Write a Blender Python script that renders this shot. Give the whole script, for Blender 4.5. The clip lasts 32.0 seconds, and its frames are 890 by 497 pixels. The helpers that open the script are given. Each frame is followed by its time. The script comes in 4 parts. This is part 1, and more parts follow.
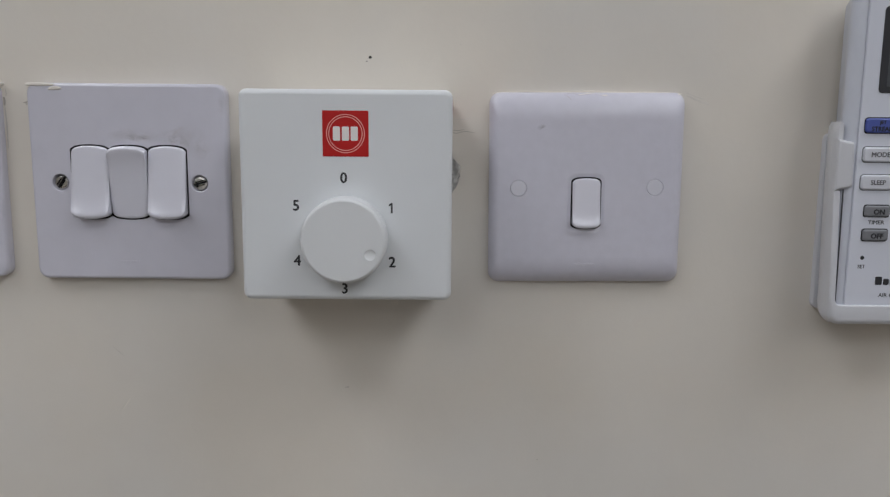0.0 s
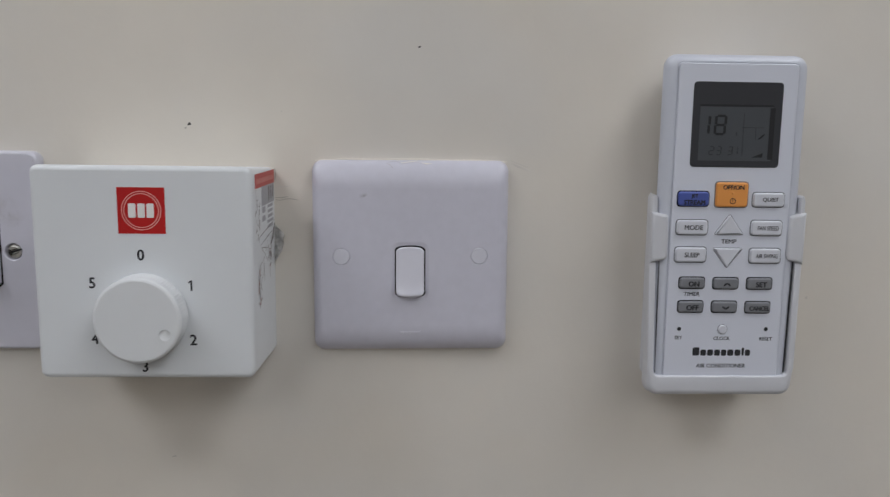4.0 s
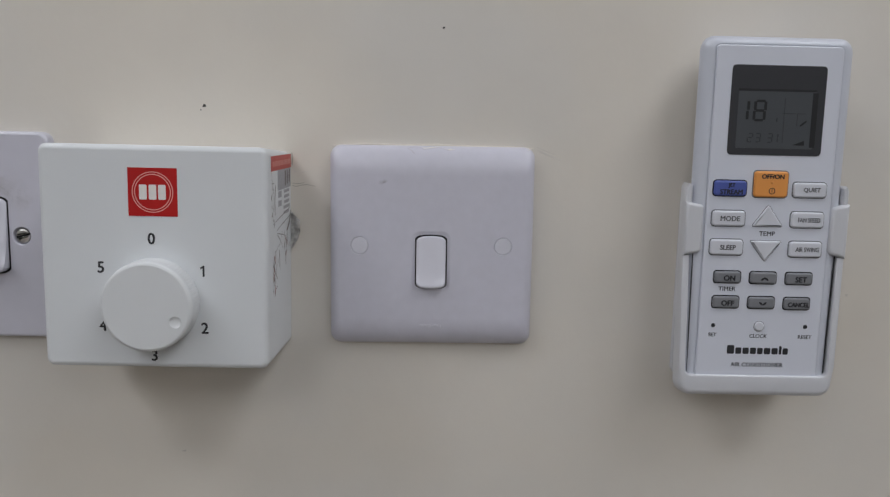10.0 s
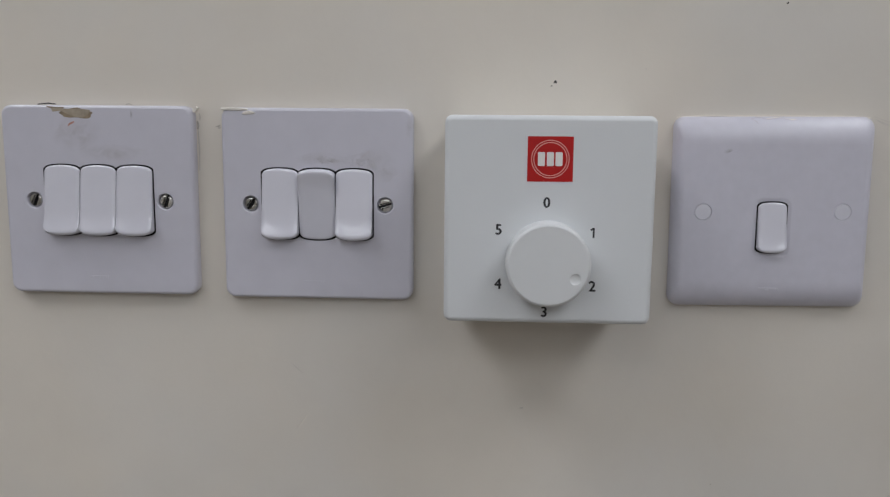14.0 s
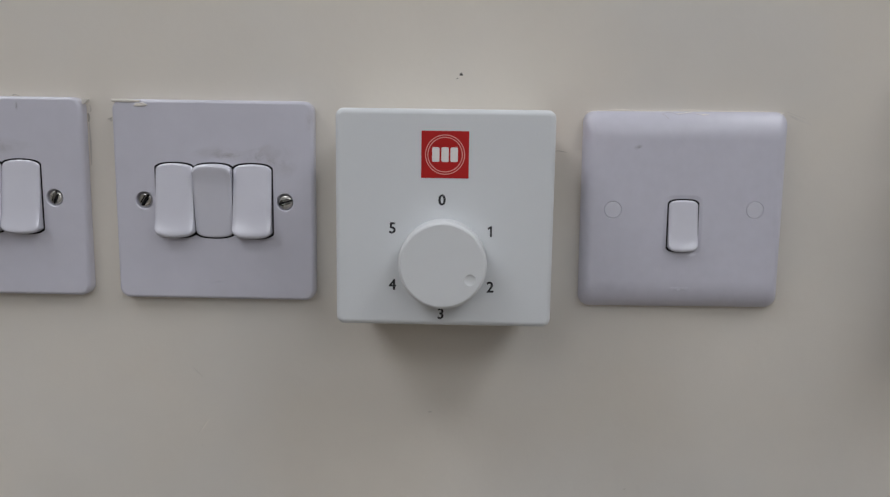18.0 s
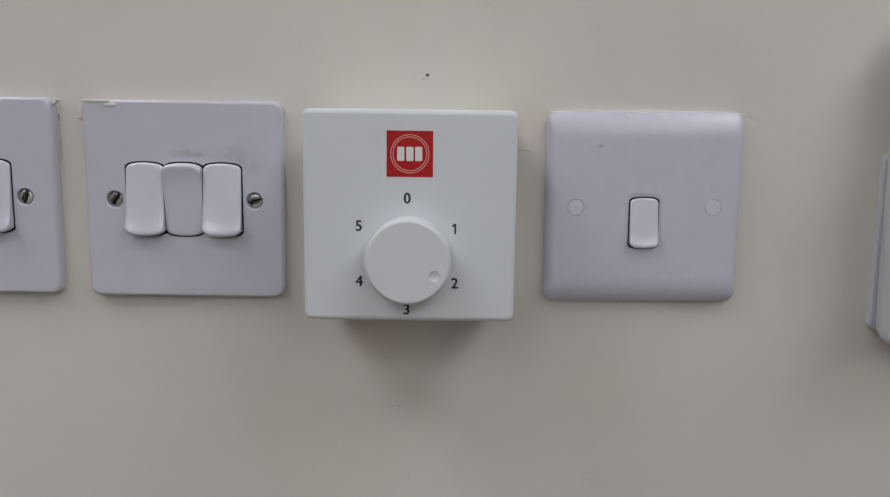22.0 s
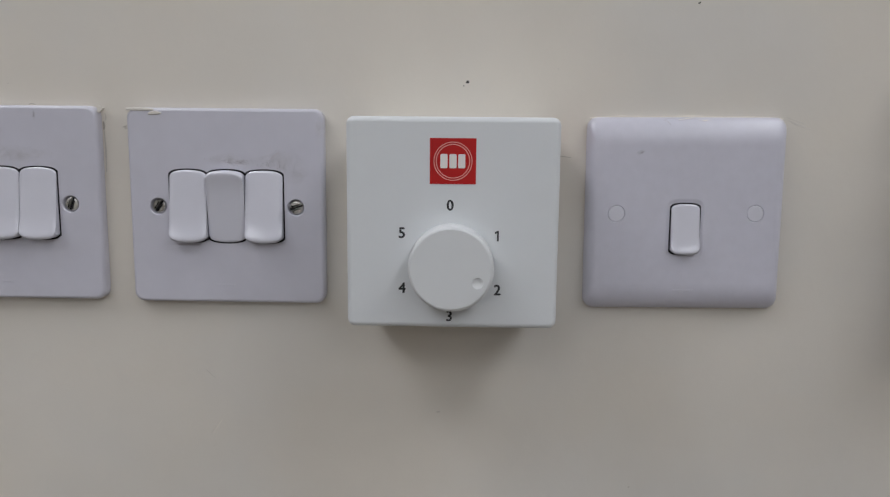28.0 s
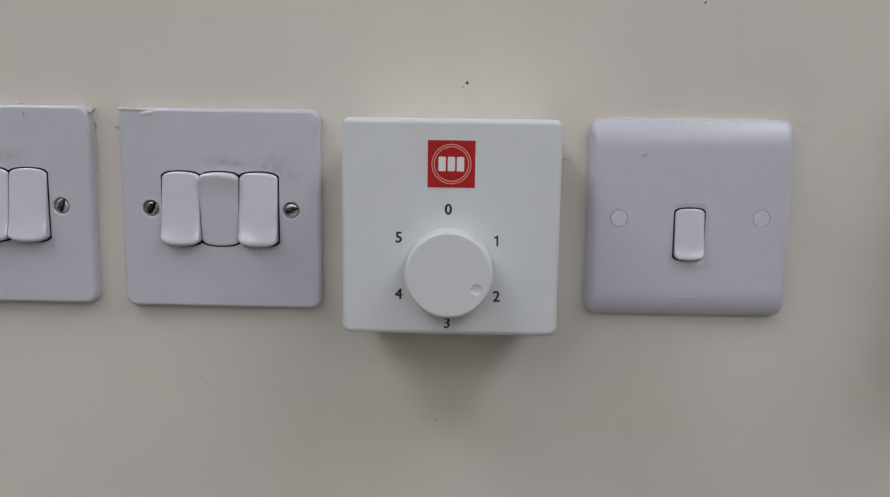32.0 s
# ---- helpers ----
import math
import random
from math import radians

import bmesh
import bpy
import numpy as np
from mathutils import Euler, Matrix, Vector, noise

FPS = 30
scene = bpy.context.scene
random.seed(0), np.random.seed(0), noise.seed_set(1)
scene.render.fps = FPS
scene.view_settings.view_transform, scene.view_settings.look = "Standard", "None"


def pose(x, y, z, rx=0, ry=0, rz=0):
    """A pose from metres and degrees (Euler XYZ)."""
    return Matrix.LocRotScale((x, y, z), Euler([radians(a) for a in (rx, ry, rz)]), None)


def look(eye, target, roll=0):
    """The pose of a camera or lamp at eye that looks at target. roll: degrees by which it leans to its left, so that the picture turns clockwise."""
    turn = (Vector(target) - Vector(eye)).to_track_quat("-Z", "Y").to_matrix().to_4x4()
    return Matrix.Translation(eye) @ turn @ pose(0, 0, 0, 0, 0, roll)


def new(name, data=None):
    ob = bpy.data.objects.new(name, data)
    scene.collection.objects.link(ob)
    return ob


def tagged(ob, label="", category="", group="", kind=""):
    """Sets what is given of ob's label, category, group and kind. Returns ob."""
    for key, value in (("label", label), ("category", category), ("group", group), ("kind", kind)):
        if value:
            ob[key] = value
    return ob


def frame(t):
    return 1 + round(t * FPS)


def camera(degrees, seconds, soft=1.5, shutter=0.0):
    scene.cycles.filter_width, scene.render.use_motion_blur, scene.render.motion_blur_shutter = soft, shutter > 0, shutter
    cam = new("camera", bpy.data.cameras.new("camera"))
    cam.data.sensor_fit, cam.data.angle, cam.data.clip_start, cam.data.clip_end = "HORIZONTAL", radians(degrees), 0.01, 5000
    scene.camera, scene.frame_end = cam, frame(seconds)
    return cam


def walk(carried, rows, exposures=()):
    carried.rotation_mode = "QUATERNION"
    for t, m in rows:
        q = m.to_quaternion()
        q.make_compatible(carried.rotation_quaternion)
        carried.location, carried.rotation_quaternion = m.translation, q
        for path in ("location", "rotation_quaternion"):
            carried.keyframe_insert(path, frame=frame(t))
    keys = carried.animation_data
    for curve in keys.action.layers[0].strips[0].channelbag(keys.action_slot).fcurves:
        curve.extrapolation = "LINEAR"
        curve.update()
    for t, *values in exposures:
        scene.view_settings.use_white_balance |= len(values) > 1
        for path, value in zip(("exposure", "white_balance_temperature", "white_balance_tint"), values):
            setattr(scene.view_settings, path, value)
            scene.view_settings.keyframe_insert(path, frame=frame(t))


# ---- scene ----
cam = camera(58.0, 32.0, soft=1.3, shutter=0.1)
PATH = [
    (0, (0.00574, -0.02467, 1.37217), (0.0130, 1.9507, 1.0594), 0.48),
    (0.5, (0.00411, -0.02717, 1.37305), (0.0107, 1.9490, 1.0650), 0.50),
    (1, (0.00307, -0.03002, 1.37577), (0.0124, 1.9462, 1.0685), 0.49),
    (1.5, (0.00076, -0.03275, 1.37644), (0.0084, 1.9432, 1.0673), 0.52),
    (2, (-0.00040, -0.03312, 1.37709), (0.0088, 1.9432, 1.0703), 0.57),
    (2.5, (0.00061, -0.02984, 1.37663), (0.0174, 1.9470, 1.0737), 0.69),
    (3, (0.00590, -0.02765, 1.37787), (0.0283, 1.9499, 1.0799), 0.74),
    (3.5, (0.02832, -0.02479, 1.38569), (0.0792, 1.9519, 1.0856), 0.78),
    (3.8, (0.048, -0.023, 1.391), (0.120, 1.955, 1.101), 0.8),
    (4, (0.06960, -0.01782, 1.39893), (0.1470, 1.9585, 1.1020), 0.78),
    (4.2, (0.0845, -0.0095, 1.4015), (0.181, 1.969, 1.1165), 0.8),
    (4.3, (0.0895, -0.0055, 1.4005), (0.192, 1.972, 1.121), 0.83),
    (4.5, (0.09234, 0.00156, 1.39898), (0.2101, 1.9788, 1.1220), 0.90),
    (5, (0.09810, 0.00951, 1.39884), (0.2268, 1.9874, 1.1318), 0.95),
    (5.5, (0.08859, 0.00780, 1.39858), (0.2016, 1.9870, 1.1342), 0.93),
    (6, (0.07479, 0.00172, 1.39856), (0.1639, 1.9821, 1.1335), 0.86),
    (6.5, (0.06768, -0.00348, 1.39911), (0.1430, 1.9775, 1.1343), 0.78),
    (7, (0.06753, -0.00746, 1.40039), (0.1393, 1.9740, 1.1382), 0.67),
    (7.5, (0.06710, -0.00512, 1.39715), (0.1240, 1.9773, 1.1386), 0.62),
    (8, (0.06685, -0.00403, 1.39492), (0.1157, 1.9779, 1.1314), 0.62),
    (8.5, (0.06611, -0.00478, 1.39450), (0.1114, 1.9766, 1.1257), 0.66),
    (9, (0.06436, -0.00389, 1.39214), (0.1089, 1.9770, 1.1200), 0.82),
    (9.5, (0.06673, -0.00284, 1.39047), (0.1032, 1.9770, 1.1095), 1.06),
    (10, (0.06735, -0.00464, 1.39025), (0.1059, 1.9748, 1.1065), 1.34),
    (10.5, (0.06799, -0.00627, 1.39194), (0.1059, 1.9723, 1.1025), 1.44),
    (11, (0.06509, -0.00794, 1.39169), (0.1072, 1.9709, 1.1045), 1.43),
    (11.5, (0.06284, -0.00793, 1.39159), (0.1036, 1.9699, 1.0976), 1.36),
    (12, (0.05419, -0.00788, 1.38980), (0.0999, 1.9700, 1.0968), 1.30),
    (12.5, (0.02617, -0.01184, 1.38416), (0.0717, 1.9674, 1.1004), 1.17),
    (12.7, (0.012, -0.015, 1.382), (0.039, 1.963, 1.087), 0.9),
    (13, (-0.01324, -0.02020, 1.37833), (-0.0214, 1.9579, 1.0832), 0.77),
    (13.2, (-0.027, -0.023, 1.378), (-0.068, 1.953, 1.075), 0.65),
    (13.5, (-0.04244, -0.02646, 1.37746), (-0.1073, 1.9513, 1.0873), 0.58),
    (14, (-0.05584, -0.02840, 1.37711), (-0.1521, 1.9486, 1.0903), 0.51),
    (14.5, (-0.05625, -0.02648, 1.37727), (-0.1657, 1.9502, 1.0928), 0.54),
    (15, (-0.04971, -0.02311, 1.37784), (-0.1600, 1.9536, 1.0941), 0.62),
    (15.5, (-0.04222, -0.02073, 1.37868), (-0.1467, 1.9561, 1.0937), 0.67),
    (16, (-0.03430, -0.01930, 1.37994), (-0.1292, 1.9576, 1.0918), 0.69),
    (16.5, (-0.03052, -0.01968, 1.38103), (-0.1151, 1.9585, 1.0985), 0.68),
    (17, (-0.02735, -0.02009, 1.38024), (-0.0926, 1.9583, 1.0943), 0.74),
    (17.5, (-0.02586, -0.01637, 1.37996), (-0.0819, 1.9607, 1.0836), 0.74),
    (18, (-0.02417, -0.01408, 1.37750), (-0.0670, 1.9627, 1.0768), 0.79),
    (18.5, (-0.02380, -0.01130, 1.37607), (-0.0552, 1.9640, 1.0645), 0.86),
    (19, (-0.01874, -0.01052, 1.37672), (-0.0332, 1.9646, 1.0626), 0.89),
    (19.5, (-0.01841, -0.01066, 1.37546), (-0.0207, 1.9636, 1.0556), 0.98),
    (20, (-0.01823, -0.01236, 1.37576), (-0.0153, 1.9626, 1.0606), 1.00),
    (20.5, (-0.01772, -0.01565, 1.37743), (-0.0142, 1.9593, 1.0619), 0.99),
    (21, (-0.01727, -0.01872, 1.37812), (-0.0105, 1.9569, 1.0670), 0.95),
    (21.5, (-0.01674, -0.02055, 1.37737), (-0.0111, 1.9566, 1.0761), 0.81),
    (22, (-0.01793, -0.02109, 1.37813), (-0.0144, 1.9557, 1.0742), 0.78),
    (22.5, (-0.01841, -0.02038, 1.37877), (-0.0178, 1.9562, 1.0737), 0.68),
    (23, (-0.01896, -0.01803, 1.37837), (-0.0269, 1.9579, 1.0691), 0.60),
    (23.5, (-0.02015, -0.01620, 1.37626), (-0.0426, 1.9599, 1.0688), 0.58),
    (24, (-0.02197, -0.01621, 1.37625), (-0.0568, 1.9603, 1.0724), 0.60),
    (24.5, (-0.02200, -0.01724, 1.37834), (-0.0666, 1.9590, 1.0743), 0.49),
    (25, (-0.02119, -0.01856, 1.37915), (-0.0659, 1.9572, 1.0720), 0.46),
    (25.5, (-0.01870, -0.01943, 1.37791), (-0.0566, 1.9571, 1.0748), 0.53),
    (26, (-0.01907, -0.01959, 1.37761), (-0.0544, 1.9574, 1.0774), 0.57),
    (26.5, (-0.02183, -0.01935, 1.37794), (-0.0571, 1.9581, 1.0808), 0.61),
    (27, (-0.02497, -0.01927, 1.37857), (-0.0622, 1.9585, 1.0833), 0.63),
    (27.5, (-0.02647, -0.01986, 1.37915), (-0.0671, 1.9578, 1.0836), 0.61),
    (28, (-0.02648, -0.02170, 1.37989), (-0.0736, 1.9553, 1.0811), 0.54),
    (28.5, (-0.02461, -0.02003, 1.37936), (-0.0717, 1.9574, 1.0838), 0.57),
    (29, (-0.02494, -0.01181, 1.37658), (-0.0746, 1.9653, 1.0789), 0.57),
    (29.5, (-0.02583, -0.00884, 1.37682), (-0.0878, 1.9674, 1.0758), 0.56),
    (30, (-0.02618, -0.00722, 1.37572), (-0.0805, 1.9694, 1.0754), 0.69),
    (30.5, (-0.02611, -0.00802, 1.37437), (-0.0840, 1.9671, 1.0656), 0.79),
    (31, (-0.02453, -0.01167, 1.37920), (-0.0847, 1.9647, 1.0786), 0.81),
    (31.5, (-0.02615, -0.01390, 1.38218), (-0.0773, 1.9627, 1.0814), 0.77),
    (32, (-0.02524, -0.01357, 1.38023), (-0.0770, 1.9637, 1.0838), 0.77),
]
walk(cam, [(t, look(eye, target, roll)) for t, eye, target, roll in PATH],
     exposures=[(0.0, 0.0), (5.0, 0.0), (7.0, -0.02), (12.5, -0.02), (13.5, -0.03), (15.5, -0.07), (19.0, -0.07), (20.0, 0.0), (32.0, 0.0)])

# ---- plan: the switch wall runs along x at y = WALL, the room lies towards -y ----
WALL, MID = 0.330, 1.345          # wall face, height of the row of switches
ROOM_X0, ROOM_X1, ROOM_Y0, ROOM_H = -2.3, 2.5, -4.6, 2.65

# ---- world and light ----
world = bpy.data.worlds.new("world")
scene.world = world
world.use_nodes = True
world.node_tree.nodes["Background"].inputs["Color"].default_value = (0.8, 0.85, 0.9, 1)
world.node_tree.nodes["Background"].inputs["Strength"].default_value = 0.01
scene.view_settings.exposure = 0.0
# unseen panels added overhead, set out to suit shadows and key highlights
LAMP_W = 8.4                    # watts of each ceiling light
LAMPS = [(x, y, l) for y, l, west in ((-0.36, 1.22, -0.95), (-2.0, 1.22, -0.72), (-3.6, 1.22, -0.72)) for x in (west, 0.92)]
LAMP_TINT = (0.909, 0.94, 1.0)


# ---- materials ----
def mat(name, base, rough=0.5, metal=0.0, vary=0.04, scale=60.0, bump=0.0, bump_scale=400.0, coat=0.0, big=4.0, rough_vary=0.08, spec=0.5):
    m = bpy.data.materials.new(name)
    m.use_nodes = True
    nt = m.node_tree
    b = nt.nodes["Principled BSDF"]
    tc = nt.nodes.new("ShaderNodeTexCoord")
    n1, n2 = nt.nodes.new("ShaderNodeTexNoise"), nt.nodes.new("ShaderNodeTexNoise")
    n1.inputs["Scale"].default_value, n1.inputs["Detail"].default_value = scale, 5
    n2.inputs["Scale"].default_value, n2.inputs["Detail"].default_value = scale / big / 3, 3
    add = nt.nodes.new("ShaderNodeMath")
    add.operation = "ADD"
    ramp = nt.nodes.new("ShaderNodeMapRange")
    ramp.inputs["From Min"].default_value, ramp.inputs["From Max"].default_value = 0.7, 1.3
    ramp.inputs["To Min"].default_value, ramp.inputs["To Max"].default_value = 1 - vary, 1 + vary
    mul = nt.nodes.new("ShaderNodeVectorMath")
    mul.operation = "SCALE"
    mul.inputs[0].default_value = base
    for n in (n1, n2):
        nt.links.new(tc.outputs["Object"], n.inputs["Vector"])
    nt.links.new(n1.outputs["Fac"], add.inputs[0])
    nt.links.new(n2.outputs["Fac"], add.inputs[1])
    nt.links.new(add.outputs[0], ramp.inputs["Value"])
    nt.links.new(ramp.outputs[0], mul.inputs["Scale"])
    nt.links.new(mul.outputs[0], b.inputs["Base Color"])
    rr = nt.nodes.new("ShaderNodeMapRange")
    rr.inputs["From Min"].default_value, rr.inputs["From Max"].default_value = 0.3, 0.7
    rr.inputs["To Min"].default_value, rr.inputs["To Max"].default_value = max(0.02, rough - rough_vary), min(1, rough + rough_vary)
    nt.links.new(n2.outputs["Fac"], rr.inputs["Value"])
    nt.links.new(rr.outputs[0], b.inputs["Roughness"])
    b.inputs["Metallic"].default_value = metal
    b.inputs["Specular IOR Level"].default_value = spec
    b.inputs["Coat Weight"].default_value = coat
    b.inputs["Coat Roughness"].default_value = 0.15
    if bump:
        n3, bp = nt.nodes.new("ShaderNodeTexNoise"), nt.nodes.new("ShaderNodeBump")
        n3.inputs["Scale"].default_value, n3.inputs["Detail"].default_value = bump_scale, 4
        bp.inputs["Strength"].default_value, bp.inputs["Distance"].default_value = bump, 0.001
        nt.links.new(tc.outputs["Object"], n3.inputs["Vector"])
        nt.links.new(n3.outputs["Fac"], bp.inputs["Height"])
        nt.links.new(bp.outputs[0], b.inputs["Normal"])
    return m


WALL_PAINT = mat("cream_wall_paint", (0.70, 0.66, 0.60), 0.55, vary=0.035, scale=25, bump=0.10, bump_scale=170, spec=0.3)
nt = WALL_PAINT.node_tree                 # hand-trowelled plaster: slow waves under the paint, faint warm and cool patches
wave, swell, tone, blend = nt.nodes.new("ShaderNodeTexNoise"), nt.nodes.new("ShaderNodeBump"), nt.nodes.new("ShaderNodeTexNoise"), nt.nodes.new("ShaderNodeMix")
wave.inputs["Scale"].default_value, wave.inputs["Detail"].default_value = 16, 2
swell.inputs["Strength"].default_value, swell.inputs["Distance"].default_value = 0.5, 0.0025
tone.inputs["Scale"].default_value, tone.inputs["Detail"].default_value = 11, 4
blend.data_type = "RGBA"
blend.blend_type = "MULTIPLY"
blend.inputs["Factor"].default_value = 1.0
tints = nt.nodes.new("ShaderNodeValToRGB")
tints.color_ramp.elements[0].position, tints.color_ramp.elements[0].color = 0.35, (1.0, 0.985, 0.96, 1)
tints.color_ramp.elements[1].position, tints.color_ramp.elements[1].color = 0.65, (0.975, 0.985, 1.0, 1)
for n in (wave, tone):
    nt.links.new(nt.nodes["Texture Coordinate"].outputs["Object"], n.inputs["Vector"])
nt.links.new(wave.outputs["Fac"], swell.inputs["Height"])
nt.links.new(swell.outputs[0], nt.nodes["Bump"].inputs["Normal"])
nt.links.new(tone.outputs["Fac"], tints.inputs["Fac"])
nt.links.new(nt.nodes["Vector Math"].outputs[0], blend.inputs["A"])
nt.links.new(tints.outputs[0], blend.inputs["B"])
nt.links.new(blend.outputs["Result"], nt.nodes["Principled BSDF"].inputs["Base Color"])
# room paint and floor tone kept dark to weaken bounce light
ROOM_PAINT = mat("room_paint", (0.52, 0.49, 0.45), 0.6, vary=0.03, scale=8, bump=0.1, bump_scale=120)
CEIL_PAINT = mat("ceiling_paint", (0.82, 0.81, 0.79), 0.7, vary=0.02, scale=8)
FLOOR_TILE = mat("floor_tile", (0.24, 0.21, 0.18), 0.25, vary=0.06, scale=12)
PLATE = mat("aged_white_switch_plastic", (0.573, 0.565, 0.632), 0.30, vary=0.035, scale=90, bump=0.02, bump_scale=900, spec=0.45, rough_vary=0.04, coat=0.35)
PLATE_WORN = mat("worn_glossy_switch_plastic", (0.585, 0.577, 0.65), 0.37, vary=0.03, scale=240, bump=0.02, bump_scale=900, spec=0.5, rough_vary=0.045, coat=0.25)
ROCKER = mat("glossy_white_rocker_plastic", (0.648, 0.645, 0.712), 0.16, vary=0.015, scale=120, rough_vary=0.01, coat=0.6)
BOX_WHITE = mat("satin_white_box_plastic", (0.69, 0.71, 0.725), 0.42, vary=0.012, scale=80, bump=0.03, bump_scale=1500)
KNOB_WHITE = mat("satin_white_knob_plastic", (0.70, 0.715, 0.725), 0.5, vary=0.01, scale=120, bump=0.02, bump_scale=1500)
REMOTE_WHITE = mat("white_remote_plastic", (0.555, 0.575, 0.64), 0.34, vary=0.012, scale=100, rough_vary=0.02)
HOLDER_WHITE = mat("white_holder_plastic", (0.58, 0.585, 0.615), 0.35, vary=0.015, scale=100)
FACE_WHITE = mat("smooth_white_face_panel", (0.63, 0.65, 0.72), 0.30, vary=0.012, scale=100, rough_vary=0.02)
RED_INK = mat("red_sticker", (0.45, 0.010, 0.010), 0.5, vary=0.05, scale=200, spec=0.3)
WHITE_INK = mat("white_print", (0.80, 0.77, 0.75), 0.45, vary=0.01)
PINK_INK = mat("fine_white_ring_print", (0.75, 0.35, 0.32), 0.45, vary=0.01)
BLACK_INK = mat("black_print", (0.018, 0.018, 0.022), 0.5, vary=0.05)
KEY_INK = mat("worn_grey_key_print", (0.10, 0.10, 0.11), 0.5, vary=0.1, scale=500)
PALE_INK = mat("pale_grey_print", (0.36, 0.36, 0.38), 0.5, vary=0.15, scale=900)
SCREEN = mat("dark_display_glass", (0.035, 0.036, 0.041), 0.35, vary=0.04, scale=60, spec=0.4)
SCREEN_IN = mat("grey_liquid_crystal", (0.060, 0.066, 0.074), 0.35, vary=0.05, scale=80)
SEGMENT_AND_SHADE = mat("dark_display_segment_and_shade", (0.008, 0.009, 0.011), 0.45, vary=0.02)
SEGMENT_PALE = mat("faint_display_segment", (0.026, 0.028, 0.033), 0.35, vary=0.02)
BLUE_KEY = mat("blue_rubber_key", (0.065, 0.095, 0.34), 0.42, vary=0.03)
ORANGE_KEY = mat("orange_rubber_key", (0.74, 0.30, 0.07), 0.42, vary=0.03)
WHITE_KEY = mat("white_rubber_key", (0.61, 0.62, 0.67), 0.38, vary=0.02)
# grey painted as the shade in the gaps round the remote's keys
KEY_GAP_SHADE = mat("painted_key_gap_shade", (0.16, 0.165, 0.18), 0.6, vary=0.05)
GREY_KEY = mat("grey_rubber_key", (0.19, 0.195, 0.21), 0.42, vary=0.03)
# near-black fill painted as shade round keys and in screw slots
GAP_SHADE = mat("painted_gap_shade", (0.02, 0.019, 0.021), 0.8, vary=0.05, spec=0.05)
# dark grey painted as the shade between holder and remote control
HOLDER_SHADE = mat("painted_holder_shade", (0.06, 0.06, 0.062), 0.8, vary=0.05, spec=0.05)
STROKE_INK = mat("worn_brown_grey_ink", (0.17, 0.135, 0.12), 0.5, vary=0.4, scale=500)
nt = STROKE_INK.node_tree                  # flaked: the print is missing in places
tex, ramp = nt.nodes.new("ShaderNodeTexNoise"), nt.nodes.new("ShaderNodeMapRange")
tex.inputs["Scale"].default_value, tex.inputs["Detail"].default_value = 900, 3
ramp.inputs["From Min"].default_value, ramp.inputs["From Max"].default_value = 0.42, 0.54
ramp.inputs["To Min"].default_value, ramp.inputs["To Max"].default_value = 0.1, 0.9
nt.links.new(nt.nodes["Texture Coordinate"].outputs["Object"], tex.inputs["Vector"])
nt.links.new(tex.outputs["Fac"], ramp.inputs["Value"])
nt.links.new(ramp.outputs[0], nt.nodes["Principled BSDF"].inputs["Alpha"])
RED_LABEL = mat("faded_red_label", (0.46, 0.045, 0.035), 0.45, vary=0.08, scale=300)
FLAKE_RED = mat("dull_red_flakes", (0.27, 0.09, 0.07), 0.5, vary=0.2, scale=600)
PINK_LABEL = mat("faded_pink_print", (0.58, 0.19, 0.16), 0.45, vary=0.05)
STEEL = mat("dull_steel_screw", (0.58, 0.57, 0.54), 0.24, metal=1.0, vary=0.4, scale=500, bump=0.35, bump_scale=700)
DARK_FLECK = mat("dark_fleck", (0.055, 0.05, 0.045), 0.8, vary=0.3, scale=600)
DARK_STAIN = mat("dark_brown_glue_edge", (0.25, 0.195, 0.135), 0.6, vary=0.3, scale=400)
PAINT_CRACK = mat("torn_paint_crack", (0.42, 0.385, 0.335), 0.8, vary=0.2, scale=400)
BROWN_STAIN = mat("brown_glue_stain", (0.33, 0.28, 0.215), 0.6, vary=0.25, scale=350, bump=0.2, bump_scale=700)
FAINT_STAIN = mat("faint_smear", (0.53, 0.50, 0.55), 0.5, vary=0.12, scale=500)
PAINT_CHIP = mat("dried_wall_paint", (0.74, 0.70, 0.64), 0.6, vary=0.06, scale=300, bump=0.3, bump_scale=500)
WALL_SCRATCH_SHADE = mat("scratched_paint_and_shade", (0.57, 0.53, 0.475), 0.7, vary=0.1, scale=300)
WALL_SMEAR = mat("faint_wall_smear", (0.64, 0.60, 0.545), 0.6, vary=0.1, scale=300)
WALL_SCUFF_LIT = mat("pale_scuff_and_lit_side", (0.78, 0.73, 0.65), 0.6, vary=0.05, scale=300)
LABEL_PAPER = mat("worn_grey_white_label", (0.69, 0.705, 0.715), 0.42, vary=0.02, scale=260)
FLAP = mat("torn_label_edge", (0.72, 0.71, 0.69), 0.4, vary=0.3, scale=650, bump=0.5, bump_scale=700)


